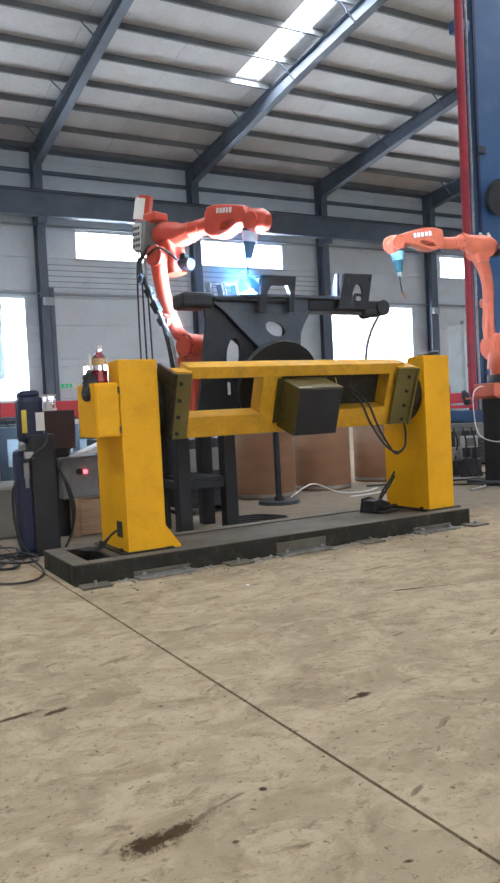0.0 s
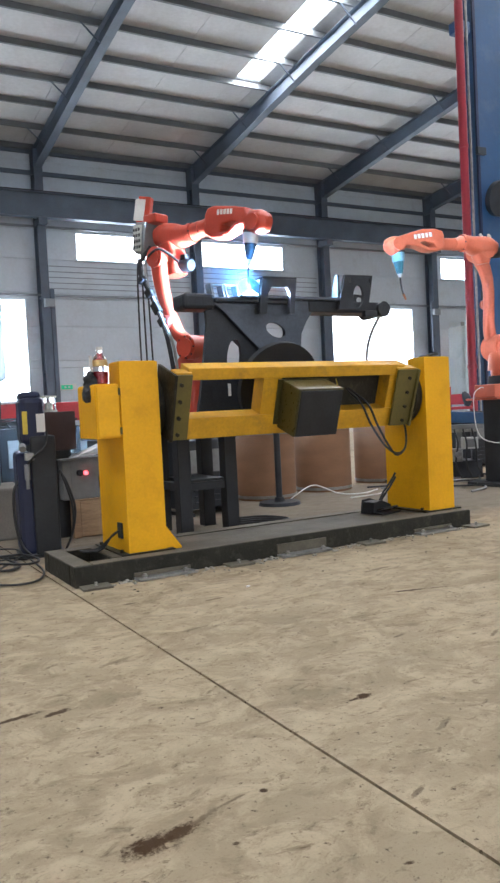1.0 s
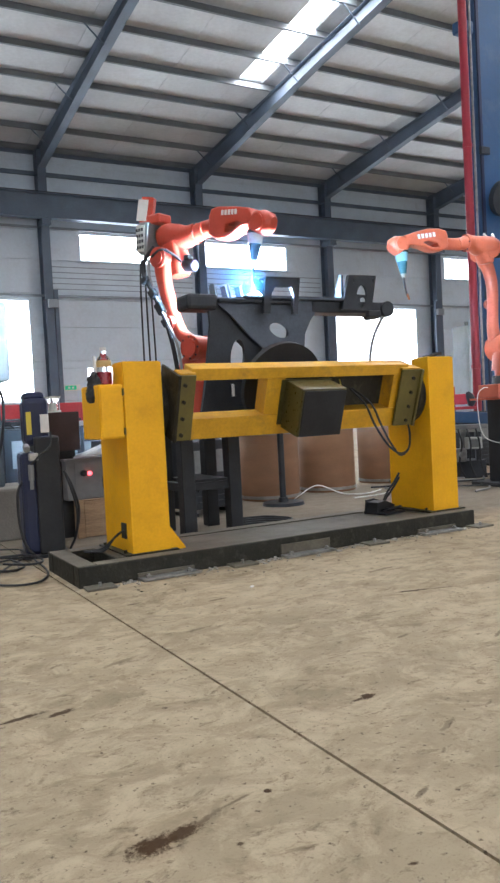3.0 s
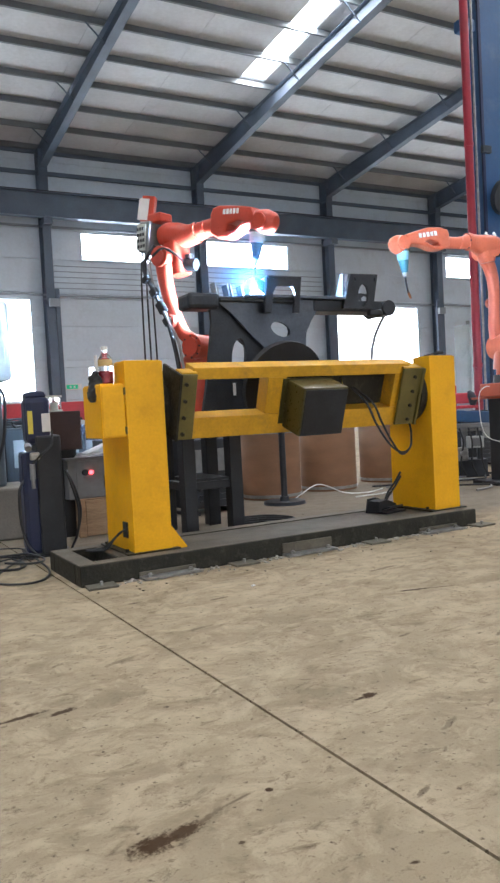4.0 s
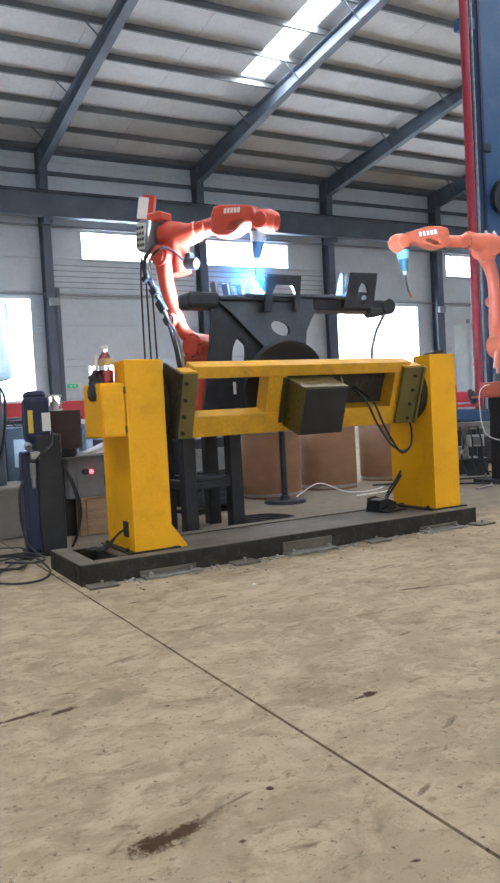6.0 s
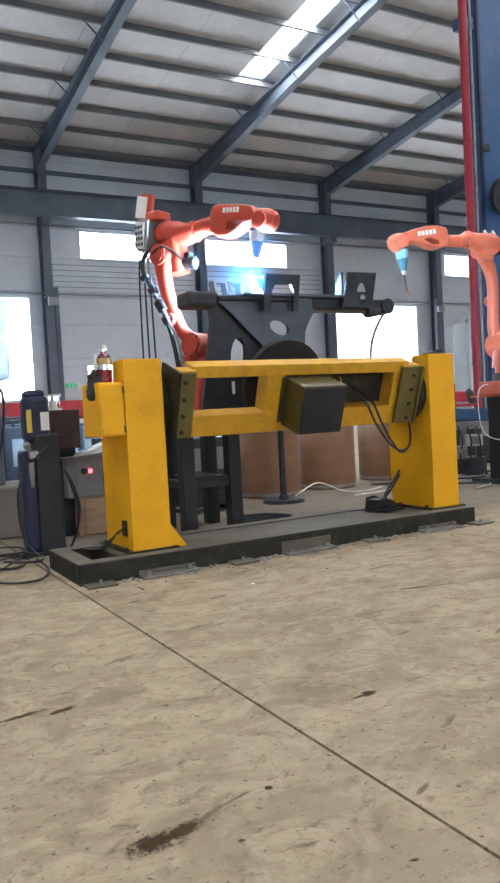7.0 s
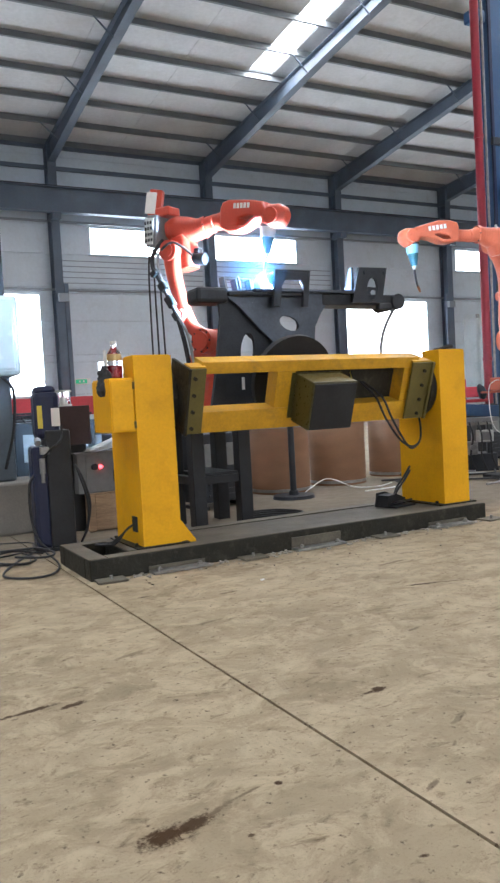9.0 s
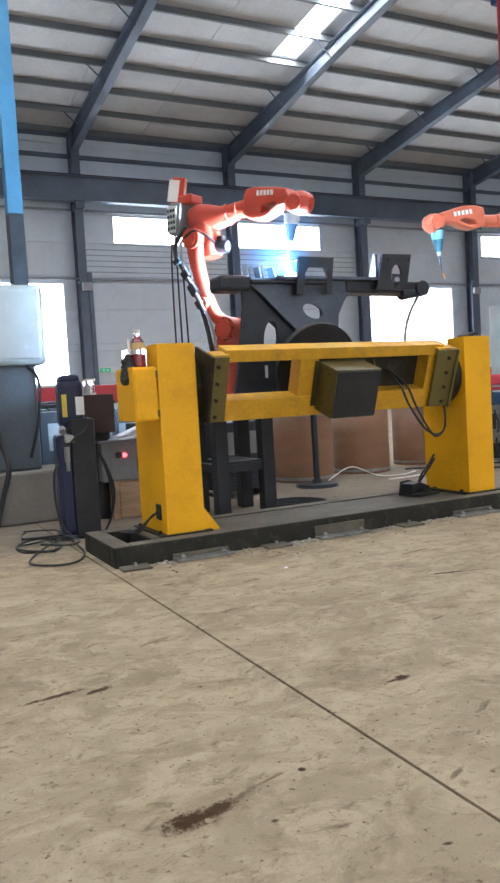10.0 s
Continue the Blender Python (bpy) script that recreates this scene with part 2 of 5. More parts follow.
M = {
    "halo": halo_material(0.0042),
    "concrete": concrete(),
    "yellow": mat("yellow_paint", (0.79, 0.395, 0.001), 0.5, 0, 0.10, 2.0, 60, 0.04, (0.46, 0.21, 0.005), 0.3, gloss=0.25),
    "worn_yellow": mat("worn_yellow_paint", (0.60, 0.315, 0.008), 0.5, 0, 0.2, 4, 60, 0.08, (0.26, 0.15, 0.03), 0.55),
    # yellow paint darkened to olive, with the shade put into the colour
    "olive": mat("shaded_yellow_paint", (0.125, 0.098, 0.020), 0.5, 0, 0.2, 4, 60, 0.1, (0.10, 0.07, 0.02), 0.5),
    "dark_olive": mat("oily_olive_enamel", (0.062, 0.053, 0.016), 0.32, 0, 0.14, 3, 60, 0.05, gloss=0.4),
    "film": mat("dusty_film_cover", (0.40, 0.45, 0.45), 0.22, 0, 0.06, 1.5, 12, 0.06, (0.50, 0.54, 0.52), 0.25),
    "slate": mat("blue_grey_column_paint", (0.095, 0.115, 0.135), 0.5, 0, 0.2, 2, 30, 0.08, (0.05, 0.05, 0.05), 0.4),
    "grout": mat("crumbled_grout", (0.36, 0.33, 0.28), 0.9, 0, 0.3, 20, 90, 0.5, (0.12, 0.10, 0.08), 0.5),
    "dark_steel": mat("dark_rolled_steel", (0.036, 0.039, 0.046), 0.45, 0.3, 0.3, 5, 70, 0.15, (0.05, 0.045, 0.04), 0.3, gloss=0.35),
    "plate": mat("blue_grey_mill_plate", (0.085, 0.098, 0.125), 0.42, 0.4, 0.25, 4, 60, 0.12, (0.05, 0.05, 0.055), 0.4),
    "black": mat("black_paint", (0.021, 0.022, 0.025), 0.5, 0, 0.3, 6, 60, 0.1, (0.035, 0.032, 0.03), 0.3, gloss=0.35),
    "base_steel": mat("grimy_base_steel", (0.024, 0.022, 0.015), 0.6, 0.2, 0.35, 6, 60, 0.3, (0.10, 0.085, 0.06), 0.5, gloss=0.35),
    "base_top": mat("dusty_base_top", (0.135, 0.116, 0.084), 0.7, 0.1, 0.3, 5, 60, 0.3, (0.07, 0.06, 0.05), 0.6),
    "galv": mat("galvanised_steel", (0.30, 0.29, 0.27), 0.4, 0.7, 0.3, 14, 80, 0.2, (0.12, 0.10, 0.08), 0.5),
    "robot": mat("red_orange_robot_paint", (0.50, 0.060, 0.030), 0.33, 0, 0.1, 5, 60, 0.04, (0.30, 0.06, 0.03), 0.25),
    "robot2": mat("orange_robot_paint", (0.58, 0.125, 0.058), 0.33, 0, 0.1, 5, 60, 0.04, (0.34, 0.08, 0.04), 0.25),
    "white": mat("white_plastic", (0.72, 0.70, 0.68), 0.4, 0, 0.08, 6, 60, 0.05),
    "rubber": mat("black_rubber", (0.026, 0.026, 0.028), 0.55, 0, 0.25, 8, 80, 0.1, gloss=0.35),
    "grey_hose": mat("grey_hose", (0.26, 0.25, 0.25), 0.5, 0, 0.2, 8, 80, 0.1),
    "sleeve": mat("pale_aluminium", (0.62, 0.62, 0.56), 0.35, 0.4, 0.12, 12, 80, 0.05),
    "teal": mat("teal_torch_body", (0.02, 0.10, 0.125), 0.4, 0, 0.15, 12, 80, 0.05),
    "pale_blue": mat("pale_blue_ring", (0.22, 0.42, 0.52), 0.4, 0, 0.12, 12, 80, 0.05),
    "copper": mat("copper_nozzle", (0.35, 0.17, 0.09), 0.35, 0.9, 0.2, 20, 90, 0.05),
    "frame_steel": mat("blue_grey_structural_paint", (0.100, 0.127, 0.170), 0.55, 0, 0.2, 1.2, 20, 0.1, (0.12, 0.12, 0.12), 0.4),
    "purlin": mat("painted_purlin", (0.17, 0.18, 0.19), 0.5, 0.2, 0.15, 1.5, 20, 0.05),
    "roof": mat("grey_white_roof_lining", (0.55, 0.555, 0.56), 0.55, 0, 0.14, 0.5, 9, 0.55, (0.40, 0.38, 0.36), 0.4),
    "wall": mat("pale_grey_wall_panel", (0.60, 0.655, 0.71), 0.5, 0, 0.08, 0.6, 10, 0.1, (0.36, 0.36, 0.36), 0.3, island=0.05),
    "wall_rib": mat("grey_wall_rib", (0.27, 0.295, 0.32), 0.5, 0, 0.1, 1, 10, 0.1),
    "blue": mat("blue_machine_paint", (0.018, 0.062, 0.145), 0.45, 0, 0.15, 1.4, 20, 0.1, (0.10, 0.13, 0.17), 0.3),
    "bright_blue": mat("bright_blue_paint", (0.07, 0.22, 0.36), 0.4, 0, 0.12, 1.4, 20, 0.05),
    "navy": mat("navy_machine_paint", (0.016, 0.021, 0.055), 0.4, 0, 0.15, 4, 40, 0.08, (0.03, 0.03, 0.04), 0.3, gloss=0.35),
    "red_pipe": mat("red_pipe_paint", (0.22, 0.008, 0.016), 0.4, 0, 0.15, 2, 30, 0.06),
    "red": mat("red_machine_paint", (0.50, 0.035, 0.045), 0.45, 0, 0.2, 1.5, 20, 0.08, (0.16, 0.04, 0.03), 0.4),
    "cabinet": mat("light_grey_cabinet_paint", (0.50, 0.50, 0.47), 0.45, 0, 0.1, 2, 30, 0.05, (0.25, 0.24, 0.21), 0.3),
    "mid_grey": mat("mid_grey_cabinet_paint", (0.20, 0.20, 0.20), 0.5, 0, 0.15, 3, 30, 0.06, (0.09, 0.08, 0.07), 0.4),
    "drum": mat("brown_fibre_drum", (0.23, 0.118, 0.060), 0.75, 0, 0.14, 3, 40, 0.12, (0.24, 0.13, 0.07), 0.4, stretch=(1, 1, 3)),
    "wood": mat("rough_crate_wood", (0.36, 0.23, 0.13), 0.75, 0, 0.3, 4, 40, 0.3, (0.16, 0.10, 0.06), 0.5, stretch=(0.5, 4, 4)),
    "stone": mat("grey_concrete_block", (0.20, 0.18, 0.155), 0.8, 0, 0.2, 4, 60, 0.3, (0.18, 0.16, 0.14), 0.5),
    "brown": mat("dark_brown_panel", (0.045, 0.024, 0.022), 0.5, 0, 0.25, 4, 40, 0.08, gloss=0.35),
    "paper": mat("paper_sheet", (0.62, 0.62, 0.62), 0.6, 0, 0.1, 10, 60, 0.05),
    "label_yellow": mat("yellow_sticker", (0.62, 0.48, 0.05), 0.5, 0, 0.1, 20, 80, 0.02),
    "red_liquid": mat("dark_red_plastic", (0.30, 0.022, 0.035), 0.25, 0, 0.15, 8, 60, 0.02),
    "amber": mat("amber_label", (0.62, 0.42, 0.16), 0.4, 0, 0.1, 10, 60, 0.02),
    "clear": glass("clear_plastic", (0.95, 0.95, 0.95), 0.15),
    "pane": glass("window_pane", (0.97, 0.99, 1.0), 0.02),
    "green_sign": glow("lit_green_sign", (0.03, 0.50, 0.24), 0.22),
    "haze": glow("pale_overcast_sky", (0.96, 0.98, 1.0), 2.2),
    "red_lamp": glow("lit_red_button", (1.0, 0.05, 0.06), 6.0),
    "arc": glow("welding_arc", (0.55, 0.8, 1.0), 400.0),
    "outside": mat("pale_yard_ground", (0.42, 0.41, 0.38), 0.9, 0, 0.2, 0.05, 2, 0.1),
}

# ---- mesh tools ----


def part(name, bm, material, parent=None, label="", smooth=False):
    """Link a bmesh as one mesh object, under a thing or part if given."""
    me = bpy.data.meshes.new(name)
    bmesh.ops.recalc_face_normals(bm, faces=bm.faces)
    bm.to_mesh(me)
    bm.free()
    me.materials.append(M[material])
    if smooth:
        me.polygons.foreach_set("use_smooth", [True] * len(me.polygons))
        me.set_sharp_from_angle(angle=radians(38))
    ob = new(name, me)
    if parent:
        ob.parent = parent
    if label:
        ob["label"] = label
    return ob


def thing(name, m, label, category, group="", kind=""):
    ob = new(name)
    ob.empty_display_size = 0.1
    ob.matrix_basis = m
    return tagged(ob, label, category, group, kind)


def box(bm, c, s, bevel=0.0, turn=(0, 0, 0)):
    m = pose(*c, *turn) @ Matrix.Diagonal((*s, 1))
    vs = bmesh.ops.create_cube(bm, size=1, matrix=m)["verts"]
    if bevel:
        es = {e for v in vs for e in v.link_edges}
        bmesh.ops.bevel(bm, geom=list(es), offset=bevel, segments=2, affect="EDGES", profile=0.5)
    return bm


def boxed(c, s, bevel=0.0, turn=(0, 0, 0)):
    return box(bmesh.new(), c, s, bevel, turn)


def cyl(bm, p, q, r, r2=None, seg=24):
    p, q = Vector(p), Vector(q)
    d = q - p
    m = Matrix.Translation((p + q) / 2) @ d.to_track_quat("Z", "Y").to_matrix().to_4x4()
    bmesh.ops.create_cone(bm, cap_ends=True, segments=seg, radius1=r, radius2=r if r2 is None else r2, depth=d.length, matrix=m)
    return bm


def rod(p, q, r, r2=None, seg=24):
    return cyl(bmesh.new(), p, q, r, r2, seg)


def spline(pts, n=8):
    pts = [Vector(p) for p in pts]
    q = [2 * pts[0] - pts[1]] + pts + [2 * pts[-1] - pts[-2]]
    out = []
    for i in range(1, len(q) - 2):
        a, b, c, d = q[i - 1:i + 3]
        for k in range(n):
            t = k / n
            out.append(0.5 * (2 * b + (c - a) * t + (2 * a - 5 * b + 4 * c - d) * t * t + (3 * b - a - 3 * c + d) * t ** 3))
    return out + [pts[-1]]


def loft(bm, centres, halves, side=(0, 1, 0), power=2.0, seg=20):
    """A skin over rounded sections; halves: half width in the plane and across it."""
    side = Vector(side).normalized()
    rings = []
    for i, c in enumerate(centres):
        a, b = centres[max(i - 1, 0)], centres[min(i + 1, len(centres) - 1)]
        t = (Vector(b) - Vector(a)).normalized()
        up = side.cross(t).normalized()
        sd = t.cross(up).normalized()
        ring = []
        for k in range(seg):
            g = 2 * math.pi * k / seg
            x, y = math.cos(g), math.sin(g)
            x, y = (math.copysign(abs(v) ** (2 / power), v) for v in (x, y))
            ring.append(bm.verts.new(Vector(c) + up * x * halves[i][0] + sd * y * halves[i][1]))
        rings.append(ring)
    for r, s in zip(rings, rings[1:]):
        for k in range(seg):
            bm.faces.new((r[k], r[(k + 1) % seg], s[(k + 1) % seg], s[k]))
    bm.faces.new(rings[0][::-1])
    bm.faces.new(rings[-1])
    return bm


def hose(pts, r, seg=8, n=8):
    c = spline(pts, n)
    d = (c[-1] - c[0]).normalized()
    side = Vector((0.37, 0.83, 0.41)) if abs(d.dot(Vector((0.37, 0.83, 0.41)))) < 0.8 else Vector((0.9, -0.3, 0.1))
    return loft(bmesh.new(), c, [(r, r)] * len(c), side, 2.0, seg)


def oval(cx, cz, a, b, turn=0.0, n=20):
    g = radians(turn)
    return [(cx + a * math.cos(t) * math.cos(g) - b * math.sin(t) * math.sin(g),
             cz + a * math.cos(t) * math.sin(g) + b * math.sin(t) * math.cos(g)) for t in (2 * math.pi * k / n for k in range(n))]


def sheet(outline, holes, m, thick, bevel=0.0):
    """A cut plate: outline and holes in its x-z plane, thickness along its y, placed by m."""
    bm = bmesh.new()
    edges = []
    for loop in [outline] + list(holes):
        vs = [bm.verts.new((x, -thick / 2, z)) for x, z in loop]
        edges += [bm.edges.new((vs[i], vs[(i + 1) % len(vs)])) for i in range(len(vs))]
    bmesh.ops.triangle_fill(bm, use_beauty=True, use_dissolve=False, edges=edges)
    new_geo = bmesh.ops.extrude_face_region(bm, geom=list(bm.faces))["geom"]
    bmesh.ops.translate(bm, verts=[g for g in new_geo if isinstance(g, bmesh.types.BMVert)], vec=(0, thick, 0))
    bm.transform(m)
    return bm


def i_beam(length, depth, width, web=0.012, flange=0.016):
    """Along x, centred; depth along z."""
    bm = bmesh.new()
    box(bm, (0, 0, 0), (length, web, depth - 2 * flange))
    box(bm, (0, 0, depth / 2 - flange / 2), (length, width, flange))
    box(bm, (0, 0, -depth / 2 + flange / 2), (length, width, flange))
    return bm
# ---- the hall ----
COLS = [-4.8 - 12, -4.8 - 6, -4.8, 1.2, 7.2, 13.25, 19.3, 25.4, 31.4, 37.4, 43.4]


def setting(name, bm, material, label, parent=None):
    ob = part(name, bm, material, parent)
    return tagged(ob, label, name.split("_")[0], kind="structure") if parent is None else ob


def build_ground():
    setting("ground", boxed((15, 10, -0.16), (700, 700, 0.2)), "outside", "pale dusty yard round the workshop")
    bm = bmesh.new()
    j = 1.09
    for a, b in ((WEST_X, j - 4.0 - 0.004), (j - 4.0 + 0.004, j - 0.005), (j + 0.005, j + 8.0 - 0.004), (j + 8.0 + 0.004, EAST_X)):
        box(bm, ((a + b) / 2, (WALL_Y + BACK_Y) / 2, -0.03), (b - a, WALL_Y - BACK_Y, 0.06))
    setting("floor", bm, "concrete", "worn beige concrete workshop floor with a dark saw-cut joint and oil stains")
    bm = boxed((16, 9.6, -0.045), (60, 36, 0.03))
    setting("floor_joint_bed", bm, "rubber", "dark dirt in the floor joints")


def build_roof():
    bm, skin = bmesh.new(), bmesh.new()

    def slab(mesh, x0, x1, y0, y1, lo, hi):
        pts = [(x0, y0), (x1, y0), (x1, y1), (x0, y1)]
        a = [mesh.verts.new((x, y, roof_z(y) + lo)) for x, y in pts]
        b = [mesh.verts.new((x, y, roof_z(y) + hi)) for x, y in pts]
        mesh.faces.new(a[::-1]), mesh.faces.new(b)
        for i in range(4):
            mesh.faces.new((a[i], a[(i + 1) % 4], b[(i + 1) % 4], b[i]))

    for strips, span, y0, y1 in ((SKYLIGHTS, SKY_FAR, RIDGE_Y, WALL_Y), (NEAR_SKYLIGHTS, SKY_NEAR, BACK_Y, RIDGE_Y)):
        xs = [WEST_X] + [x for ab in strips for x in ab] + [EAST_X]
        for i in range(0, len(xs), 2):
            x = xs[i]
            while x < xs[i + 1] - 0.01:          # lining sheets with open seams
                x2 = min(x + 3.0, xs[i + 1])
                slab(bm, x + 0.006, x2 - 0.006, y0, y1, 0.16, 0.22)
                x = x2
            slab(skin, xs[i], xs[i + 1], y0, y1, 0.226, 0.24)
        for a, b in strips:
            for ya, yb in ((y0, span[0]), (span[1], y1)):
                slab(bm, a, b, ya, yb, 0.16, 0.22)
                slab(skin, a, b, ya, yb, 0.226, 0.24)
    setting("ceiling", bm, "roof", "grey-white insulated sheet roof lining")
    for strips, span in ((SKYLIGHTS, SKY_FAR), (NEAR_SKYLIGHTS, SKY_NEAR)):
        for a, b in strips:
            pn = bmesh.new()
            slab(pn, a + 0.01, b - 0.01, span[0] + 0.01, span[1] - 0.01, 0.19, 0.196)
            setting("skylight_panel", pn, "pane", "long translucent roof-light strip").visible_shadow = False
    setting("roof", skin, "wall_rib", "profiled steel roof skin above the lining")


def build_frames():
    """Portal frames: columns, tapered rafters, purlins, braces."""
    for x in COLS[2:-1]:
        for y0, s in ((WALL_Y - 0.32, 1), (BACK_Y + 0.32, -1)):
            if s < 0 and any(a - 0.3 < x < b + 0.3 for a, b in BACK_DOORS):
                continue
            bm = bmesh.new()
            h = EAVE_Z - 0.1
            box(bm, (0, 0, h / 2), (0.012, 0.46, h))
            box(bm, (0, 0.24, h / 2), (0.30, 0.016, h))
            box(bm, (0, -0.24, h / 2), (0.30, 0.016, h))
            ob = part("steel_column", bm, "frame_steel")
            ob.matrix_basis = pose(x, y0, 0)
            tagged(ob, "blue-grey painted steel column of the portal frame", "column", "portal columns")
            bs = part("base_plate", boxed((0, 0, 0.02), (0.5, 0.7, 0.04)), "frame_steel", ob)
            part("knee_plate", boxed((0, -0.262 * s, EAVE_Z - 0.46), (0.30, 0.02, 0.80)), "frame_steel", ob)
            part("knee_box", boxed((0, 0, EAVE_Z - 0.47), (0.26, 0.44, 0.72)), "frame_steel", ob)
            part("head_plate", boxed((0, 0, EAVE_Z - 0.09), (0.30, 0.50, 0.016)), "frame_steel", ob)
            for k in range(3):
                part("stiffener", boxed((0, 0, 2.6 + 2.6 * k), (0.28, 0.45, 0.012)), "frame_steel", ob)
        for y0, y1 in ((WALL_Y - 0.1, RIDGE_Y), (BACK_Y + 0.1, RIDGE_Y)):
            ob = None
            for name, half, th in (("rafter", 0.006, 0), ("top_flange", 0.13, 1), ("bottom_flange", 0.13, -1)):
                bm, rows, n = bmesh.new(), [], 6
                for k in range(n + 1):
                    f = k / n
                    y = y0 + (y1 - y0) * f
                    top = roof_z(y) - 0.04
                    lo = top - 0.72 + 0.30 * min(1, f * 2.2)
                    a, b = {0: (lo + 0.014, top - 0.014), 1: (top - 0.016, top), -1: (lo, lo + 0.016)}[th]
                    rows.append([bm.verts.new((sx * half, y, zz)) for sx in (-1, 1) for zz in (a, b)])
                for r, s in zip(rows, rows[1:]):
                    for i, j in ((0, 1), (1, 3), (3, 2), (2, 0)):
                        bm.faces.new((r[i], r[j], s[j], s[i]))
                for r in (rows[0], rows[-1]):
                    bm.faces.new((r[0], r[1], r[3], r[2]))
                made = part(name, bm, "frame_steel", ob)
                ob = ob or made
            ob.matrix_basis = pose(x, 0, 0)
            tagged(ob, "blue-grey tapered steel rafter under the roof", "rafter", "portal rafters")
    ys = [27.3 - 1.53 * k for k in range(12)] + [BACK_Y + 0.3 + 1.53 * k for k in range(12)]
    for y in ys:
        bm = bmesh.new()
        z = roof_z(y) + 0.06
        ln = EAST_X - WEST_X - 0.4
        box(bm, (0, 0, 0), (ln, 0.010, 0.18))
        box(bm, (0, 0.03, 0.086), (ln, 0.07, 0.010))
        box(bm, (0, 0.03, -0.086), (ln, 0.07, 0.010))
        ob = part("purlin", bm, "purlin")
        ob.matrix_basis = pose((WEST_X + EAST_X) / 2, y, z, -5.7 if y > RIDGE_Y else 5.7)
        tagged(ob, "grey cold-formed steel roof purlin", "purlin", "roof purlins")
    for x in COLS[2:-1]:
        for k in (1, 3, 5, 7, 9):
            y = 27.3 - 1.53 * k
            z = roof_z(y)
            for s in (-1,):
                ob = part("fly_brace", rod((s * 0.62, 0, z - 0.02), (s * 0.1, 0, z - 0.5), 0.022, seg=8), "frame_steel")
                ob.matrix_basis = pose(x, y, 0)
                tagged(ob, "thin dark steel brace from purlin to rafter", "brace", "rafter braces")


DOORWAY = (8.6, 9.7, 0.0, 2.77)


def build_north_wall():
    wall = thing("wall_north", pose(0, WALL_Y, 0), "pale grey sandwich-panel wall with strip windows and big openings", "wall", kind="structure")
    opens = [(a, b, 6.65, 7.7) for a, b in STRIPS] + [(a, b, 1.6, 5.25) for a, b in BIG_WINDOWS] + [DOORWAY]
    zs = [0, 0.6, 1.6, 2.77, 3.03, 4.25, 5.25, 5.45, 6.65, 7.7, 8.9, 10.1, 10.75]
    bays = [WEST_X] + COLS[2:-1] + [EAST_X]
    skin = bmesh.new()
    for z0, z1 in zip(zs, zs[1:]):
        for a, b in zip(bays, bays[1:]):
            segs = [(a, b)]
            for oa, ob_, oz0, oz1 in opens:
                if z0 >= oz0 - 0.01 and z1 <= oz1 + 0.01:
                    cut = []
                    for s, e in segs:
                        if ob_ <= s or oa >= e:
                            cut.append((s, e))
                            continue
                        if oa > s:
                            cut.append((s, oa))
                        if ob_ < e:
                            cut.append((ob_, e))
                    segs = cut
            for s, e in segs:
                box(skin, ((s + e) / 2, 0.145, (z0 + z1) / 2), (e - s, 0.02, z1 - z0))
                part("wall_panel", boxed(((s + e) / 2, 0.075, (z0 + z1) / 2), (e - s - 0.004, 0.11, z1 - z0 - 0.012)), "wall", wall)
    part("outer_skin", skin, "wall_rib", wall)
    # fine horizontal ribs of the band under the strip windows
    for k in range(5):
        for a, b in zip(bays[3:8], bays[4:9]):
            if a > 19:
                continue
            part("rib", boxed(((a + b) / 2, 0.012, 5.62 + 0.2 * k), (b - a - 0.4, 0.02, 0.03)), "wall_rib", wall)
    n = 0
    for a, b, z0, z1 in opens[:-1]:
        n += 1
        w = thing("window_%d" % n, pose((a + b) / 2, WALL_Y + 0.06, z0), "bright daylight window with thin pale frame", "window", kind="structure")
        fw, h, wd = 0.05, z1 - z0, b - a
        part("window_sill", boxed((0, -0.09, -0.02), (wd + 0.1, 0.12, 0.03)), "wall", w)
        bm = bmesh.new()
        for sx in (-1, 1):
            box(bm, (sx * (wd / 2 - fw / 2 - 0.003), 0, h / 2), (fw, 0.06, h - 0.01))
        for zz in (fw / 2 + 0.006, h - fw / 2 - 0.006):
            box(bm, (0, 0, zz), (wd - 2 * fw - 0.01, 0.06, fw))
        part("window_frame", bm, "wall", w)
        pn = part("pane", boxed((0, 0, h / 2), (wd - 2 * fw, 0.006, h - 2 * fw)), "pane", w)
        pn.visible_shadow = False
    # long runway beam and rails along the wall
    ob = part("crane_runway_beam", i_beam(60, 0.86, 0.34, 0.014, 0.024), "frame_steel")
    ob.matrix_basis = pose(16, WALL_Y - 0.72, 8.36)
    tagged(ob, "blue-grey steel crane runway beam along the wall", "beam")
    part("rail", boxed((0, 0, 0.47), (60, 0.07, 0.07)), "dark_steel", ob)
    for x in COLS[2:-1]:
        part("corbel", boxed((x - 16, 0.2, -0.55), (0.3, 0.66, 0.22)), "frame_steel", ob)
    for z, d in ((9.65, 0.14), (10.45, 0.26), (7.78, 0.07), (5.36, 0.08)):
        ob = part("wall_girt", boxed((0, 0, 0), (62, 0.10, d), 0.004), "frame_steel" if z > 9 else "wall_rib")
        ob.matrix_basis = pose(16, WALL_Y - 0.05 if z < 9 else WALL_Y - 0.06, z)
        tagged(ob, "long steel girt fixed to the wall panels", "girt", "wall girts")
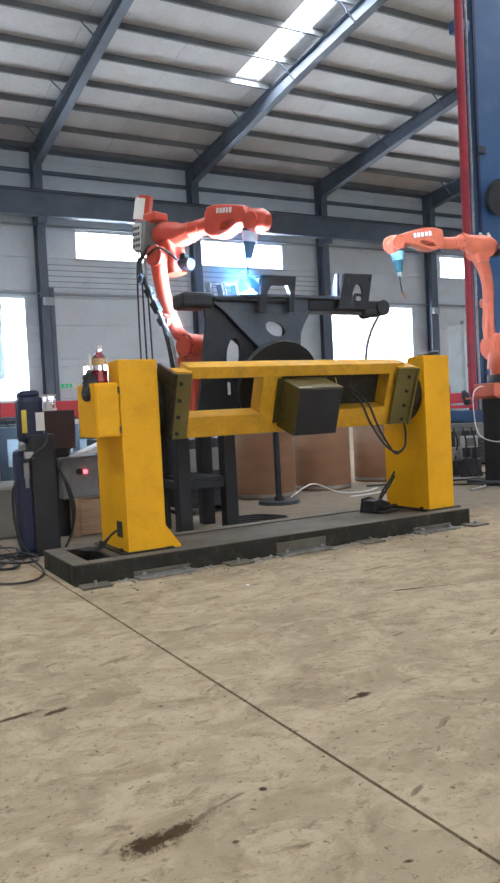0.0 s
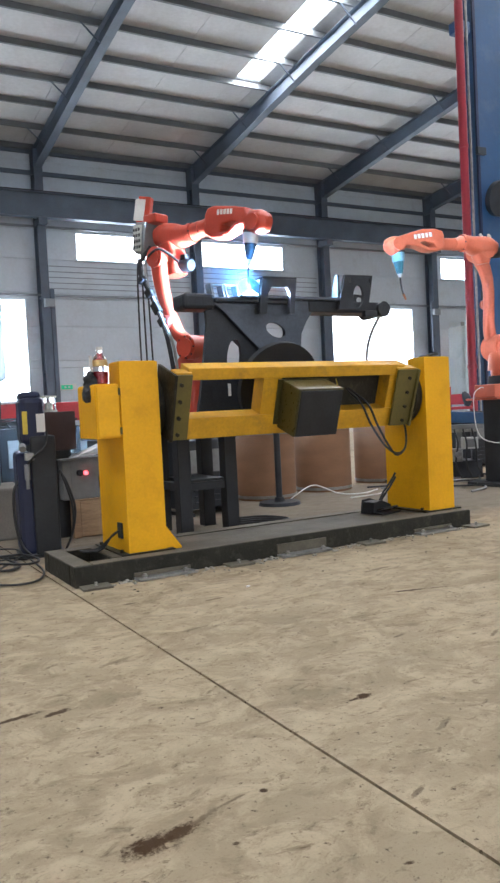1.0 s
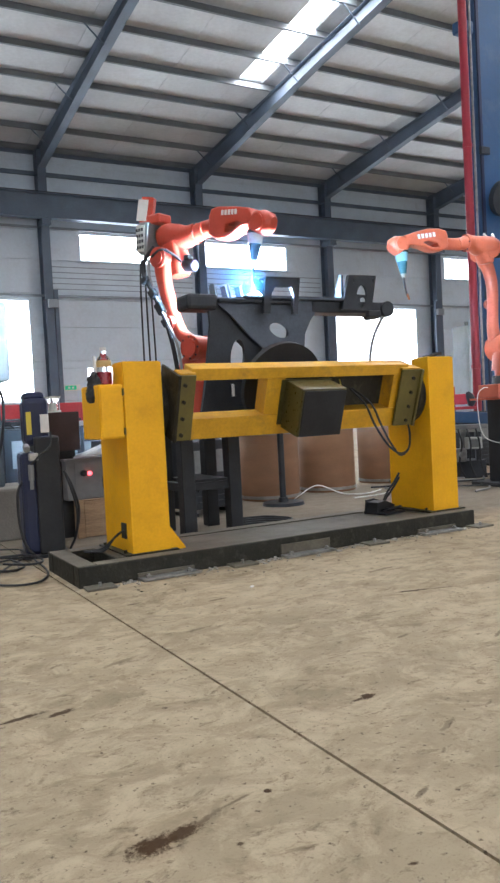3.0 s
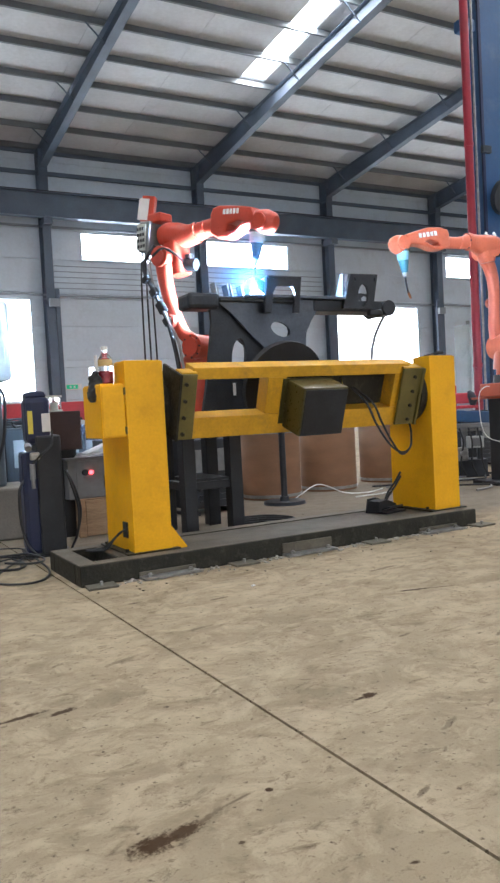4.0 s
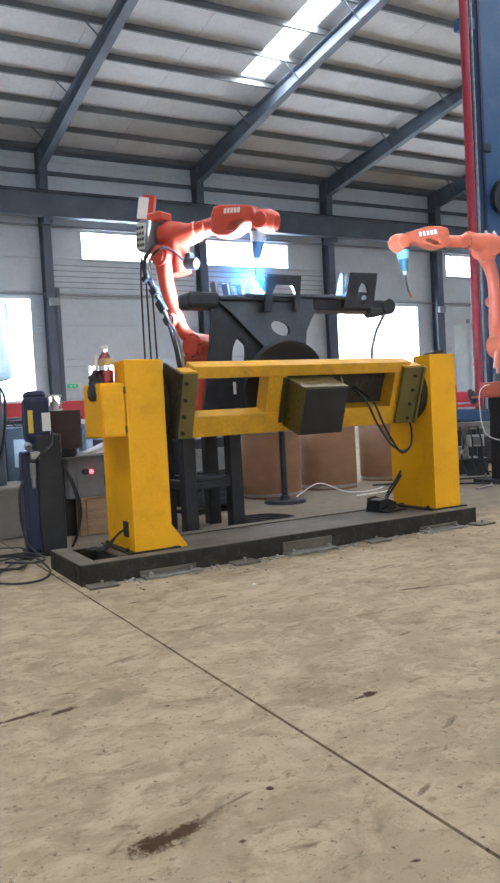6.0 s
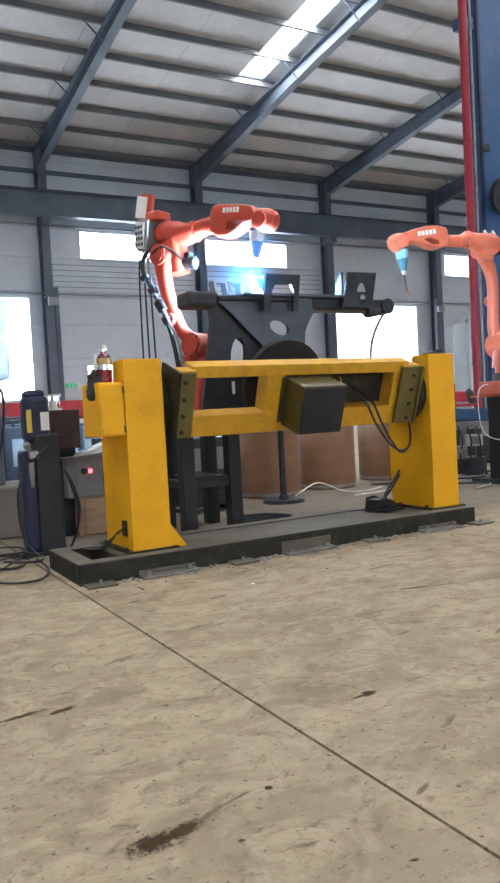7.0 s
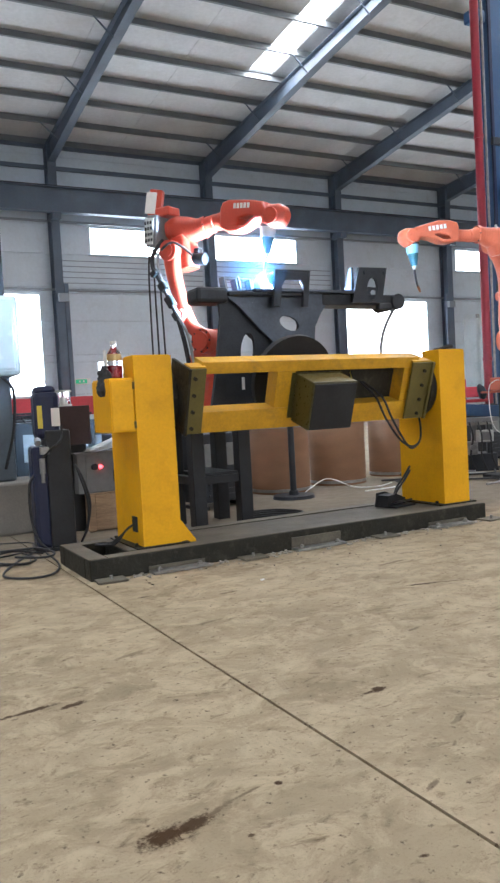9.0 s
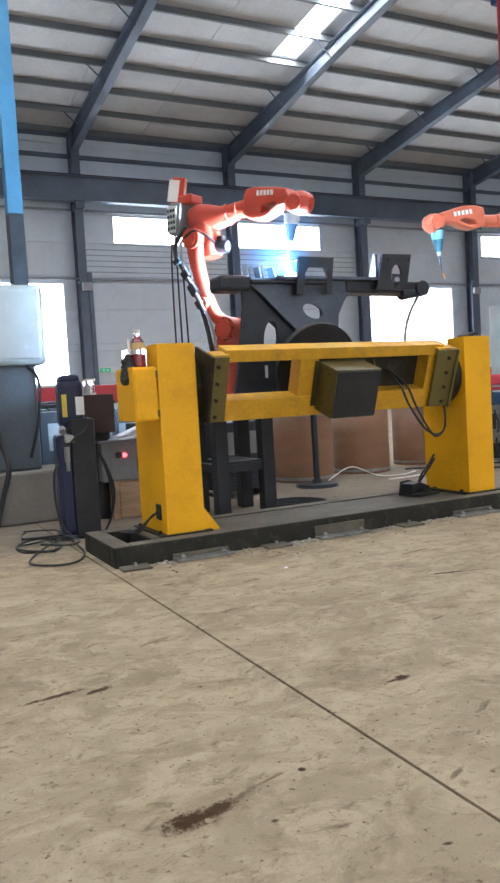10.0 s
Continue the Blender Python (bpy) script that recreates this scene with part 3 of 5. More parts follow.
    # conduits and boxes on the columns
    for x, s in ((7.2, 1), (13.25, 1), (19.3, -1), (25.4, -1)):
        ob = part("cable_tray", boxed((0, 0, 0), (0.15, 0.08, 5.5), 0.006), "frame_steel")
        ob.matrix_basis = pose(x + 0.235 * s, WALL_Y - 0.56, 2.75)
        tagged(ob, "blue-grey vertical cable duct beside a steel column", "cable duct", "cable ducts")
        ob = part("junction_box", boxed((0, 0, 0), (0.36, 0.16, 0.28), 0.01), "wall_rib")
        ob.matrix_basis = pose(x + 0.1 * s, WALL_Y - 0.67, 5.0)
        tagged(ob, "small grey electrical box on a steel column", "electrical box", "column boxes")
    ob = thing("exit_sign", pose(7.95, WALL_Y - 0.03, 2.06), "small lit green exit sign on the wall", "sign")
    part("housing", boxed((0, 0, 0), (0.62, 0.04, 0.22), 0.004), "white", ob)
    part("lit_panel", boxed((-0.04, -0.022, 0), (0.42, 0.006, 0.15)), "green_sign", ob)
    for k in range(2):
        part("bar", boxed((-0.1 + 0.14 * k, -0.027, 0), (0.07, 0.004, 0.07)), "white", ob)


def build_other_walls():
    bm = bmesh.new()
    y = BACK_Y - 0.06
    edges = [WEST_X]
    for a, b in BACK_DOORS:
        edges += [a, b]
    edges.append(EAST_X)
    for i in range(0, len(edges), 2):
        box(bm, ((edges[i] + edges[i + 1]) / 2, y, 2.5), (edges[i + 1] - edges[i], 0.12, 5.0))
    box(bm, ((WEST_X + EAST_X) / 2, y, 7.85), (EAST_X - WEST_X, 0.12, 5.7))
    setting("wall_south", bm, "wall", "pale grey panel wall with open doorways")
    for name, x in (("wall_west", WEST_X - 0.06), ("wall_east", EAST_X + 0.06)):
        bm = bmesh.new()
        pts = [(BACK_Y, 0), (WALL_Y, 0), (WALL_Y, roof_z(WALL_Y) + 0.2), (RIDGE_Y, roof_z(RIDGE_Y) + 0.2), (BACK_Y, roof_z(BACK_Y) + 0.2)]
        lo = [bm.verts.new((x - 0.06, a, b)) for a, b in pts]
        hi = [bm.verts.new((x + 0.06, a, b)) for a, b in pts]
        bm.faces.new(lo), bm.faces.new(hi)
        for i in range(5):
            bm.faces.new((lo[i], lo[(i + 1) % 5], hi[(i + 1) % 5], hi[i]))
        setting(name, bm, "wall", "pale grey panel gable wall")


def build_backdrop():
    bm = boxed((16, 70, 30), (360, 0.2, 64))
    setting("backdrop_north", bm, "haze", "pale overcast sky beyond the windows")
    bm = boxed((16, 10, 45), (360, 121, 0.2))
    setting("backdrop_above", bm, "haze", "pale overcast sky above the roof lights")


build_backdrop()
build_ground()
build_roof()
build_frames()
build_north_wall()
build_other_walls()

# ---- the positioner ----
TILT = 19.3


def build_positioner():
    p = thing("welding_positioner", pose(0, 0, 0), "yellow two-post welding positioner on a dark steel base", "positioner")
    x0, x1, y0, y1, h = 1.125, 3.985, 3.985, 4.62, 0.114
    # base: frame of heavy channels round a deck, with an open pocket at its end
    bm = bmesh.new()
    for ya in (y0, y1 - 0.10):
        box(bm, ((x0 + x1) / 2, ya + 0.05, h / 2), (x1 - x0, 0.10, h), 0.006)
    for xa in (x0, 1.375, x1 - 0.1):
        box(bm, (xa + 0.05, (y0 + y1) / 2, h / 2 - 0.0015), (0.10, y1 - y0 - 0.206, h - 0.003), 0.004)
    part("base_frame", bm, "base_steel", p, "grimy dark steel channel base")
    part("deck", boxed(((1.475 + x1 - 0.1) / 2, (y0 + y1) / 2, h - 0.014), (x1 - 0.1 - 1.475, y1 - y0 - 0.21, 0.02)), "base_top", p, "dusty grey deck plate")
    for c, sz in (((1.175, 4.30, h + 0.0015), (0.10, 0.60, 0.003)), ((1.427, 4.31, h + 0.0015), (0.096, 0.41, 0.003)), ((2.56, 4.555, h + 0.0015), (2.7, 0.10, 0.003)), ((2.60, 4.035, h + 0.0015), (2.74, 0.09, 0.003))):
        part("top_strip", boxed(c, sz), "base_top", p, "dusty grey top plate")
    part("pocket_floor", boxed((1.29, 4.31, 0.012), (0.17, 0.41, 0.02)), "rubber", p)
    for xa, ln, lift in ((1.62, 0.34, 0.022), (2.55, 0.36, 0.06), (3.62, 0.34, 0.022)):
        tw = random.uniform(-1.5, 1.5)
        ang = part("edge_angle", boxed((xa, y0 - 0.045, 0.010), (ln, 0.085, 0.014), 0.003, (0, 0, tw)), "galv", p, "worn bare steel angle")
        part("upright_leg", boxed((xa, y0 - 0.0095, 0.017 + lift / 2), (ln, 0.012, lift), 0.003), "base_top", ang)
        for s in (-1, 1):
            part("anchor_bolt", rod((xa + s * ln * 0.36, y0 - 0.05, 0.0), (xa + s * ln * 0.36, y0 - 0.05, 0.036), 0.010, seg=8), "galv", p)
            part("nut", rod((xa + s * ln * 0.36, y0 - 0.05, 0.017), (xa + s * ln * 0.36, y0 - 0.05, 0.028), 0.017, seg=6), "galv", p)
    for xa in (1.22, 2.08, 3.05, 3.98):
        part("levelling_shim", boxed((xa, y0 - 0.05, 0.007), (0.16, 0.12, 0.012), 0.002, (0, 0, random.uniform(-8, 8))), "base_top", p)
        part("anchor_bolt", rod((xa, y0 - 0.055, 0.0), (xa, y0 - 0.055, 0.034), 0.009, seg=8), "galv", p)
    # grout crumbs packed under the front edge
    rg = random.Random(21)
    bm = bmesh.new()
    for k in range(260):
        xa = rg.uniform(x0 + 0.05, x1 + 0.06)
        q = rg.uniform(0.004, 0.014)
        box(bm, (xa, y0 - abs(rg.gauss(0, 0.045)) - 0.008, q * 0.25), (q * rg.uniform(1, 2.6), q * rg.uniform(0.8, 1.5), q * 0.8), 0, (rg.uniform(-20, 20), rg.uniform(-20, 20), rg.uniform(0, 180)))
    tagged(part("grout_crumbs", bm, "grout", p, "crumbled pale grout along the base"), kind="stuff")
    part("lock_lever", hose([(3.80, 4.235, 1.214), (3.86, 4.235, 1.222), (3.90, 4.22, 1.236), (3.945, 4.21, 1.240)], 0.013, 10), "rubber", p, "black locking lever", True)
    # posts
    top = 1.206
    for side, xa, xb in ((0, 1.476, 1.706), (1, 3.715, 3.948)):
        yb = 4.56
        ya = 4.10
        xm, w = (xa + xb) / 2, xb - xa
        side_view = [(ya, h), (yb, h), (yb, 0.80), (ya + 0.20, 0.98), (ya + 0.17, top), (ya, top)]
        bm = sheet(side_view, [], pose(xm, 0, 0, 0, 0, 90), w)
        post = part("post", bm, "yellow", p)
        part("foot_plate", boxed((xm, (ya + yb) / 2, h + 0.006), (w + 0.09, yb - ya + 0.04, 0.012), 0.002), "base_steel", post)
        if not side:
            gus = [(0, 0), (0.10, 0), (0.10, 0.012), (0.0, 0.15)]
            for yy in (4.125, 4.53):
                part("gusset", sheet(gus, [], pose(xb, yy, h), 0.012), "yellow", post)
        part("weld_seam", rod((xa + 0.002, ya + 0.002, h), (xa + 0.002, ya + 0.002, top), 0.005, seg=6), "yellow", post)
        part("cap", boxed((xm, ya + 0.085, top + 0.002), (w - 0.012, 0.15, 0.006), 0.002), "yellow", post)
        for sx in (-1, 1):
            for sy in (-1, 1):
                part("foot_bolt", rod((xm + sx * (w / 2 + 0.028), (ya + yb) / 2 + sy * 0.18, h + 0.012), (xm + sx * (w / 2 + 0.028), (ya + yb) / 2 + sy * 0.18, h + 0.03), 0.011, seg=6), "base_steel", post)
        # slewing bearing between post and frame
        s = 1 if not side else -1
        xi = xb if not side else xa
        part("bearing", rod((xi, 4.33, 0.95), (xi + s * 0.05, 4.33, 0.95), 0.20, seg=40), "base_steel", p, "dark slewing bearing", True)
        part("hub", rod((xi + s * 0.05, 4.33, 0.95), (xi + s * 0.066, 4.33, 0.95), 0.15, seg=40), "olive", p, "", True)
    # control box on the post's side
    cb = part("control_box", boxed((1.403, 4.27, 0.93), (0.142, 0.32, 0.30), 0.006), "yellow", p)
    part("box_door", boxed((1.403, 4.106, 0.93), (0.126, 0.008, 0.28), 0.003), "yellow", cb)
    for zz in (0.82, 1.04):
        part("hinge", rod((1.470, 4.10, zz - 0.02), (1.470, 4.10, zz + 0.02), 0.007, seg=8), "olive", cb)
    part("box_lid", boxed((1.403, 4.27, 1.082), (0.13, 0.30, 0.006), 0.001), "yellow", cb)
    # cable opening at the foot of the post, with its cables
    part("cable_port", boxed((1.472, 4.22, 0.245), (0.012, 0.07, 0.09), 0.002), "rubber", p)
    for k in range(3):
        part("floor_cable", hose([(1.478, 4.21 + 0.012 * k, 0.25), (1.43, 4.24 + 0.02 * k, 0.22 - 0.01 * k), (1.38, 4.30 + 0.03 * k, 0.135), (1.33, 4.38 + 0.03 * k, 0.118), (1.30, 4.46, 0.115)], 0.006), "rubber", p)
    part("cable_port", boxed((3.712, 4.33, 0.80), (0.03, 0.10, 0.07), 0.003), "rubber", p)
    return p


def build_table():
    """The tilting frame: front face at local y = -0.27, leaning with its head to the front."""
    t = thing("tilting_frame", pose(2.662, 4.33, 0.95, TILT), "yellow box-section tilting frame hung between the positioner posts", "tilting frame")
    yf = -0.240                       # front plane
    th = 0.12                         # box-section depth
    back = yf + 0.16
    zt, zb = 0.300, -0.135
    zc = 0.073                        # middle of the end channels
    yc = yf + th / 2
    # horizontal members
    part("top_member", boxed((0, yc, zt - 0.036), (1.60, th, 0.072), 0.004), "worn_yellow", t)
    part("bottom_member", boxed((0, yc, zb + 0.065), (1.60, th, 0.13), 0.004), "worn_yellow", t)
    for xa, xb in ((-0.290, -0.16), (0.69, 0.80), (-0.80, -0.79)):
        part("upright", boxed(((xa + xb) / 2, yc + 0.001, (zt + zb) / 2 + 0.029), (xb - xa, th - 0.006, zt - zb - 0.204), 0.003), "worn_yellow", t)
    # bolted end channels
    for s in (-1, 1):
        web_x = s * 0.895
        ch = part("end_channel", boxed((web_x, yc + 0.02, zc), (0.018, th + 0.14, 0.40), 0.003), "base_steel" if s < 0 else "olive", t, "bolted end channel with a shade-darkened flange")
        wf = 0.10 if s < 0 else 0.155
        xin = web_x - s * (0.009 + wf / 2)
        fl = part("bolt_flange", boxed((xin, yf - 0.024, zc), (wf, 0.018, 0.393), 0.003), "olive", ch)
        part("top_lip", boxed((xin, yf + 0.02, zc + 0.202), (wf, 0.09, 0.010), 0.002), "worn_yellow", ch)
        for k in range(4):
            zz = zc + 0.14 - 0.10 * k
            part("bolt", rod((xin + s * 0.02, yf - 0.033, zz), (xin + s * 0.02, yf - 0.047, zz), 0.012, seg=6), "base_steel", fl)
    # drive box on the front
    g = part("gearbox_cover", boxed((0.003, yf - 0.102, 0.062), (0.325, 0.196, 0.305), 0.006), "dark_olive", t, "olive drive cover with a black face")
    part("face_plate", boxed((0.006, yf - 0.203, 0.058), (0.305, 0.008, 0.29), 0.003), "black", g, "black face plate")
    part("mounting_plate", boxed((-0.005, yf - 0.004, 0.075), (0.37, 0.01, 0.29), 0.002), "dark_olive", g)
    part("back_plate", boxed((0.43, yf + th - 0.01, 0.11), (0.51, 0.012, 0.23), 0.002), "base_steel", t, "dull grey plate behind the frame opening")
    # faceplate behind
    part("turntable_drum", rod((0.02, yf + th, 0.08), (0.02, back + 0.13, 0.08), 0.16, seg=40), "dark_steel", t, "", True)
    part("turntable", rod((0.02, back + 0.13, 0.08), (0.02, back + 0.175, 0.08), 0.30, seg=64), "black", t, "round black faceplate", True)
    # loose wires
    for k in range(3):
        part("signal_wire", hose([(0.165, yf - 0.11, 0.09 - 0.02 * k), (0.21, yf - 0.10, 0.03 + 0.03 * k), (0.26, yf - 0.06, 0.10 + 0.02 * k), (0.29, yf + 0.02, 0.14), (0.32, yf + th - 0.02, 0.18)], 0.0035, 6), "label_yellow" if k == 0 else "grey_hose", t, "thin loose wires")
    return t


def build_drive_cables():
    for k in range(2):
        ob = part("drive_cable", hose([(3.08 + 0.02 * k, 4.16, 1.01), (3.10 + 0.05 * k, 4.03, 0.90), (3.15 + 0.05 * k, 4.0, 0.76), (3.27 + 0.03 * k, 4.02, 0.62), (3.42, 4.08, 0.555 - 0.012 * k), (3.58, 4.18, 0.58), (3.67, 4.27, 0.68), (3.69, 4.32, 0.79)], 0.0075, 10), "rubber", None, "", True)
        tagged(ob, "black drive cable hanging in a loop to the yellow post", "cable", "drive cables")


# ---- the workpiece ----


def build_workpiece():
    w = thing("steel_weldment", pose(0, 0, 0), "dark steel bracket weldment clamped on the turntable, being welded", "workpiece")
    y = 4.65
    at = pose(0, y, 0)
    web = [(2.33, 1.665), (2.62, 1.685), (3.22, 1.665), (3.17, 1.60), (3.11, 1.52), (3.06, 1.43), (3.05, 1.33), (3.0, 1.20), (2.72, 1.20), (2.70, 1.33), (2.60, 1.42), (2.46, 1.56), (2.38, 1.62)]
    part("front_web", sheet(web, [oval(2.845, 1.452, 0.082, 0.048, -20)], at, 0.02), "plate", w, "blue-grey web plate with an oval hole")
    flank = [(2.31, 1.66), (2.40, 1.66), (2.48, 1.56), (2.62, 1.42), (2.74, 1.33), (2.80, 1.15), (2.70, 0.86), (2.22, 0.86), (2.26, 1.05), (2.30, 1.30), (2.33, 1.50), (2.325, 1.58)]
    part("side_flank", sheet(flank, [oval(2.525, 1.27, 0.055, 0.125, -8)], pose(0, y + 0.05, 0), 0.03), "dark_steel", w, "dark side plate with a slot")
    part("rear_web", sheet([(a, b) for a, b in web], [oval(2.955, 1.478, 0.10, 0.075, -20)], pose(0, y + 0.22, 0), 0.02), "dark_steel", w)
    bm = boxed((2.66, y + 0.13, 1.648), (0.60, 0.36, 0.03), 0.008)
    bar = part("cross_bar", bm, "dark_steel", w)
    part("bar_end", boxed((2.255, y + 0.07, 1.640), (0.235, 0.20, 0.105), 0.025), "dark_steel", bar)
    part("top_flange", boxed((2.98, y + 0.13, 1.676), (0.84, 0.38, 0.022), 0.005), "plate", bar, "pale ground top flange")
    part("right_arm", boxed((3.49, y + 0.08, 1.625), (0.72, 0.20, 0.085), 0.012), "dark_steel", bar)
    part("arm_tip", rod((3.80, y - 0.045, 1.615), (3.80, y + 0.215, 1.615), 0.058, seg=24), "dark_steel", bar, "", True)
    part("arm_lug", boxed((3.66, y - 0.04, 1.575), (0.12, 0.05, 0.05), 0.01), "dark_steel", bar)
    # white strip added where bright window light shows at the flank
    part("bright_slit", boxed((2.474, y + 0.031, 1.045), (0.022, 0.004, 0.085), 0.001), "white", w, "white strip standing in for bright window light")
    # hook bracket
    hook = [(2.685, 1.56), (2.715, 1.80), (2.995, 1.80), (2.965, 1.56), (2.925, 1.56), (2.94, 1.70), (2.92, 1.745), (2.79, 1.745), (2.76, 1.70), (2.74, 1.56)]
    part("hook_bracket", sheet(hook, [], pose(0, y - 0.06, 0), 0.03), "dark_steel", w)
    part("hook_flange", boxed((2.855, y - 0.03, 1.806), (0.28, 0.10, 0.012), 0.003), "dark_steel", w)
    # window bracket
    wb = [(3.36, 1.60), (3.43, 1.855), (3.685, 1.858), (3.63, 1.60)]
    br = part("window_bracket", sheet(wb, [oval(3.545, 1.70, 0.048, 0.085, -8), oval(3.475, 1.815, 0.008, 0.018, 0, 10), oval(3.655, 1.818, 0.008, 0.018, 0, 10)], pose(0, y - 0.05, 0), 0.025), "dark_steel", w)
    part("side_cheek", sheet([(0, 1.60), (0.14, 1.60), (0.03, 1.855), (0, 1.855)], [], pose(3.385, y - 0.04, 0, 0, 0, 90), 0.018), "dark_steel", br)
    part("rear_window", sheet([(3.64, 1.66), (3.66, 1.75), (3.77, 1.745), (3.79, 1.66)], [oval(3.715, 1.705, 0.035, 0.025)], pose(0, y + 0.15, 0), 0.02), "dark_steel", w)
    # small box bracket beside the weld
    for k in range(2):
        xa = 2.46 + 0.115 * k
        ring = [(xa, 1.687), (xa - 0.02, 1.80), (xa + 0.085, 1.80), (xa + 0.105, 1.687)]
        hole = [(xa + 0.014, 1.705), (xa - 0.002, 1.786), (xa + 0.072, 1.786), (xa + 0.088, 1.705)]
        part("tube_stub", sheet(ring, [hole], pose(0, y + 0.22, 0), 0.08), "galv", w)
    part("gusset", sheet([(3.06, 1.50), (3.17, 1.47), (3.10, 1.44)], [], pose(0, y + 0.2, 0), 0.012), "galv", w)
    ob = part("earth_cable", hose([(3.83, y + 0.02, 1.60), (3.76, y - 0.01, 1.54), (3.67, y - 0.03, 1.42), (3.61, y - 0.05, 1.28), (3.58, y - 0.07, 1.05), (3.56, y - 0.06, 0.85)], 0.013, 10), "grey_hose", w, "grey earth cable", True)
    return w


positioner = build_positioner()
table = build_table()
build_drive_cables()
build_workpiece()
# ---- the robots ----


def build_robot(name, m, label, paint, J, sc=1.0):
    """Six-axis welding robot in the local x-z plane, facing +x. J: joint places (x, z). Its turret carries the arm."""
    r = thing(name, m, label, "welding robot", "welding robots")
    v = lambda p, y=0.0: Vector((p[0], y, p[1]))
    sh, el, head, tip = J["shoulder"], J["elbow"], J["head"], J["tip"]
    zb, rs = J["base"], J["shoulder_r"]
    s = sc
    # fixed base
    bm = boxed((0, 0, zb + 0.02), (0.34 * s, 0.34 * s, 0.04), 0.006)
    part("base_flange", bm, paint, r)
    w = J["turret_w"]
    bm = loft(bmesh.new(), [(0, 0, zb + 0.04), (0, 0, zb + 0.09), (0, 0, zb + 0.20 * s)], [(w * 1.03, 0.155 * s), (w, 0.15 * s), (w * 0.9, 0.135 * s)], (0, 1, 0), 3.0)
    part("base_casting", bm, J["base_paint"], r, "", True)
    part("connector_box", boxed((-0.18 * s, 0, zb + 0.12), (0.10 * s, 0.18 * s, 0.14), 0.01), "black", r)
    # turret: turns about the upright axis
    bm = rod((0, 0, zb + 0.20 * s), (0, 0, zb + 0.26 * s), w, seg=40)
    tz = zb + 0.26 * s
    loft(bm, [(0, 0, tz), (0.01, 0, (tz + sh[1]) / 2), (sh[0], 0, sh[1]), (sh[0], 0, sh[1] + 0.09 * s)],
         [(w, 0.14 * s), (w * 0.87, 0.12 * s), (rs * 0.95, 0.09 * s), (rs * 0.5, 0.06 * s)], (0, 1, 0), 2.6)
    t = part("turret", bm, paint, r, "", True)
    part("shoulder_housing", rod((sh[0], -0.16 * s, sh[1]), (sh[0], 0.05 * s, sh[1]), rs, seg=36), paint, t, "", True)
    part("shoulder_cover", rod((sh[0], -0.175 * s, sh[1]), (sh[0], -0.16 * s, sh[1]), rs * 0.74, seg=36), paint, t, "", True)
    for k in range(8):
        g = k * math.pi / 4
        part("cover_bolt", rod((sh[0] + 0.87 * rs * math.cos(g), -0.166 * s, sh[1] + 0.87 * rs * math.sin(g)), (sh[0] + 0.87 * rs * math.cos(g), -0.158 * s, sh[1] + 0.87 * rs * math.sin(g)), 0.008 * s, seg=6), "dark_steel", t)
    part("shoulder_motor", rod((sh[0], 0.05 * s, sh[1]), (sh[0], 0.23 * s, sh[1]), 0.07 * s, seg=24), "black", t, "black servo motor", True)
    # upper arm along its curve
    c = spline([v(p, -0.10 * s) for p in J["upper"]], 5)
    n = len(c) - 1
    hw = [(s * (0.068 - 0.024 * math.sin(math.pi * min(1, i / n * 1.1)) ** 0.7), s * 0.05) for i in range(n + 1)]
    part("upper_arm", loft(bmesh.new(), c, hw, (0, 1, 0), 2.8), paint, t, "", True)
    mid = c[n // 2]
    part("arm_boss", rod((mid.x - 0.01, -0.145 * s, mid.z - 0.02), (mid.x - 0.01, -0.185 * s, mid.z - 0.02), 0.052 * s, 0.046 * s, 24), paint, t, "", True)
    part("arm_sticker", boxed((mid.x - 0.005, -0.186 * s, mid.z - 0.01), (0.04 * s, 0.002, 0.034 * s)), "white", t)
    # elbow and forearm
    part("elbow_joint", rod((el[0], -0.16 * s, el[1]), (el[0], 0.07 * s, el[1]), 0.078 * s, seg=32), paint, t, "", True)
    part("elbow_cover", rod((el[0], -0.172 * s, el[1]), (el[0], -0.16 * s, el[1]), 0.055 * s, 0.05 * s, 32), paint, t, "", True)
    part("elbow_motor", loft(bmesh.new(), [v(p, 0.0) for p in J["motor"]], J["motor_w"], (0, 1, 0), 3.2), paint, t, "", True)
    mx, mz = J["cap"]
    part("motor_cap", rod((mx - 0.07 * s, 0, mz + 0.01), (mx + 0.05 * s, 0, mz - 0.01), 0.05 * s, 0.044 * s, 20), "black", t, "black servo motor", True)
    part("motor_plug", boxed((mx, -0.02, mz + 0.055 * s), (0.05 * s, 0.05 * s, 0.04 * s), 0.008), "black", t)
    fa = spline([v(p) for p in J["fore"]], 6)
    k = len(J["fore"])
    fw = []
    for i in range(len(fa)):
        u = i / (len(fa) - 1) * (k - 1)
        a = min(int(u), k - 2)
        w0, w1 = J["fore_w"][a], J["fore_w"][a + 1]
        g = w0 + (w1 - w0) * (u - a)
        fw.append((g, g * 0.9))
    fore = loft(bmesh.new(), fa, fw, (0, 1, 0), 2.5, 24)
    part("forearm", fore, paint, t, "", True)
    ring = v(J["fore"][-2])
    d = (v(J["fore"][-1]) - v(J["fore"][-3])).normalized()
    part("forearm_collar", rod(ring - d * 0.012, ring + d * 0.012, J["fore_w"][-2] * 1.10, seg=28), paint, t, "", True)
    waist = v(J["fore"][4])
    part("forearm_flange", rod(waist - d * 0.016, waist + d * 0.016, J["fore_w"][4] * 1.16, J["fore_w"][4] * 1.12, 28), paint, t, "", True)
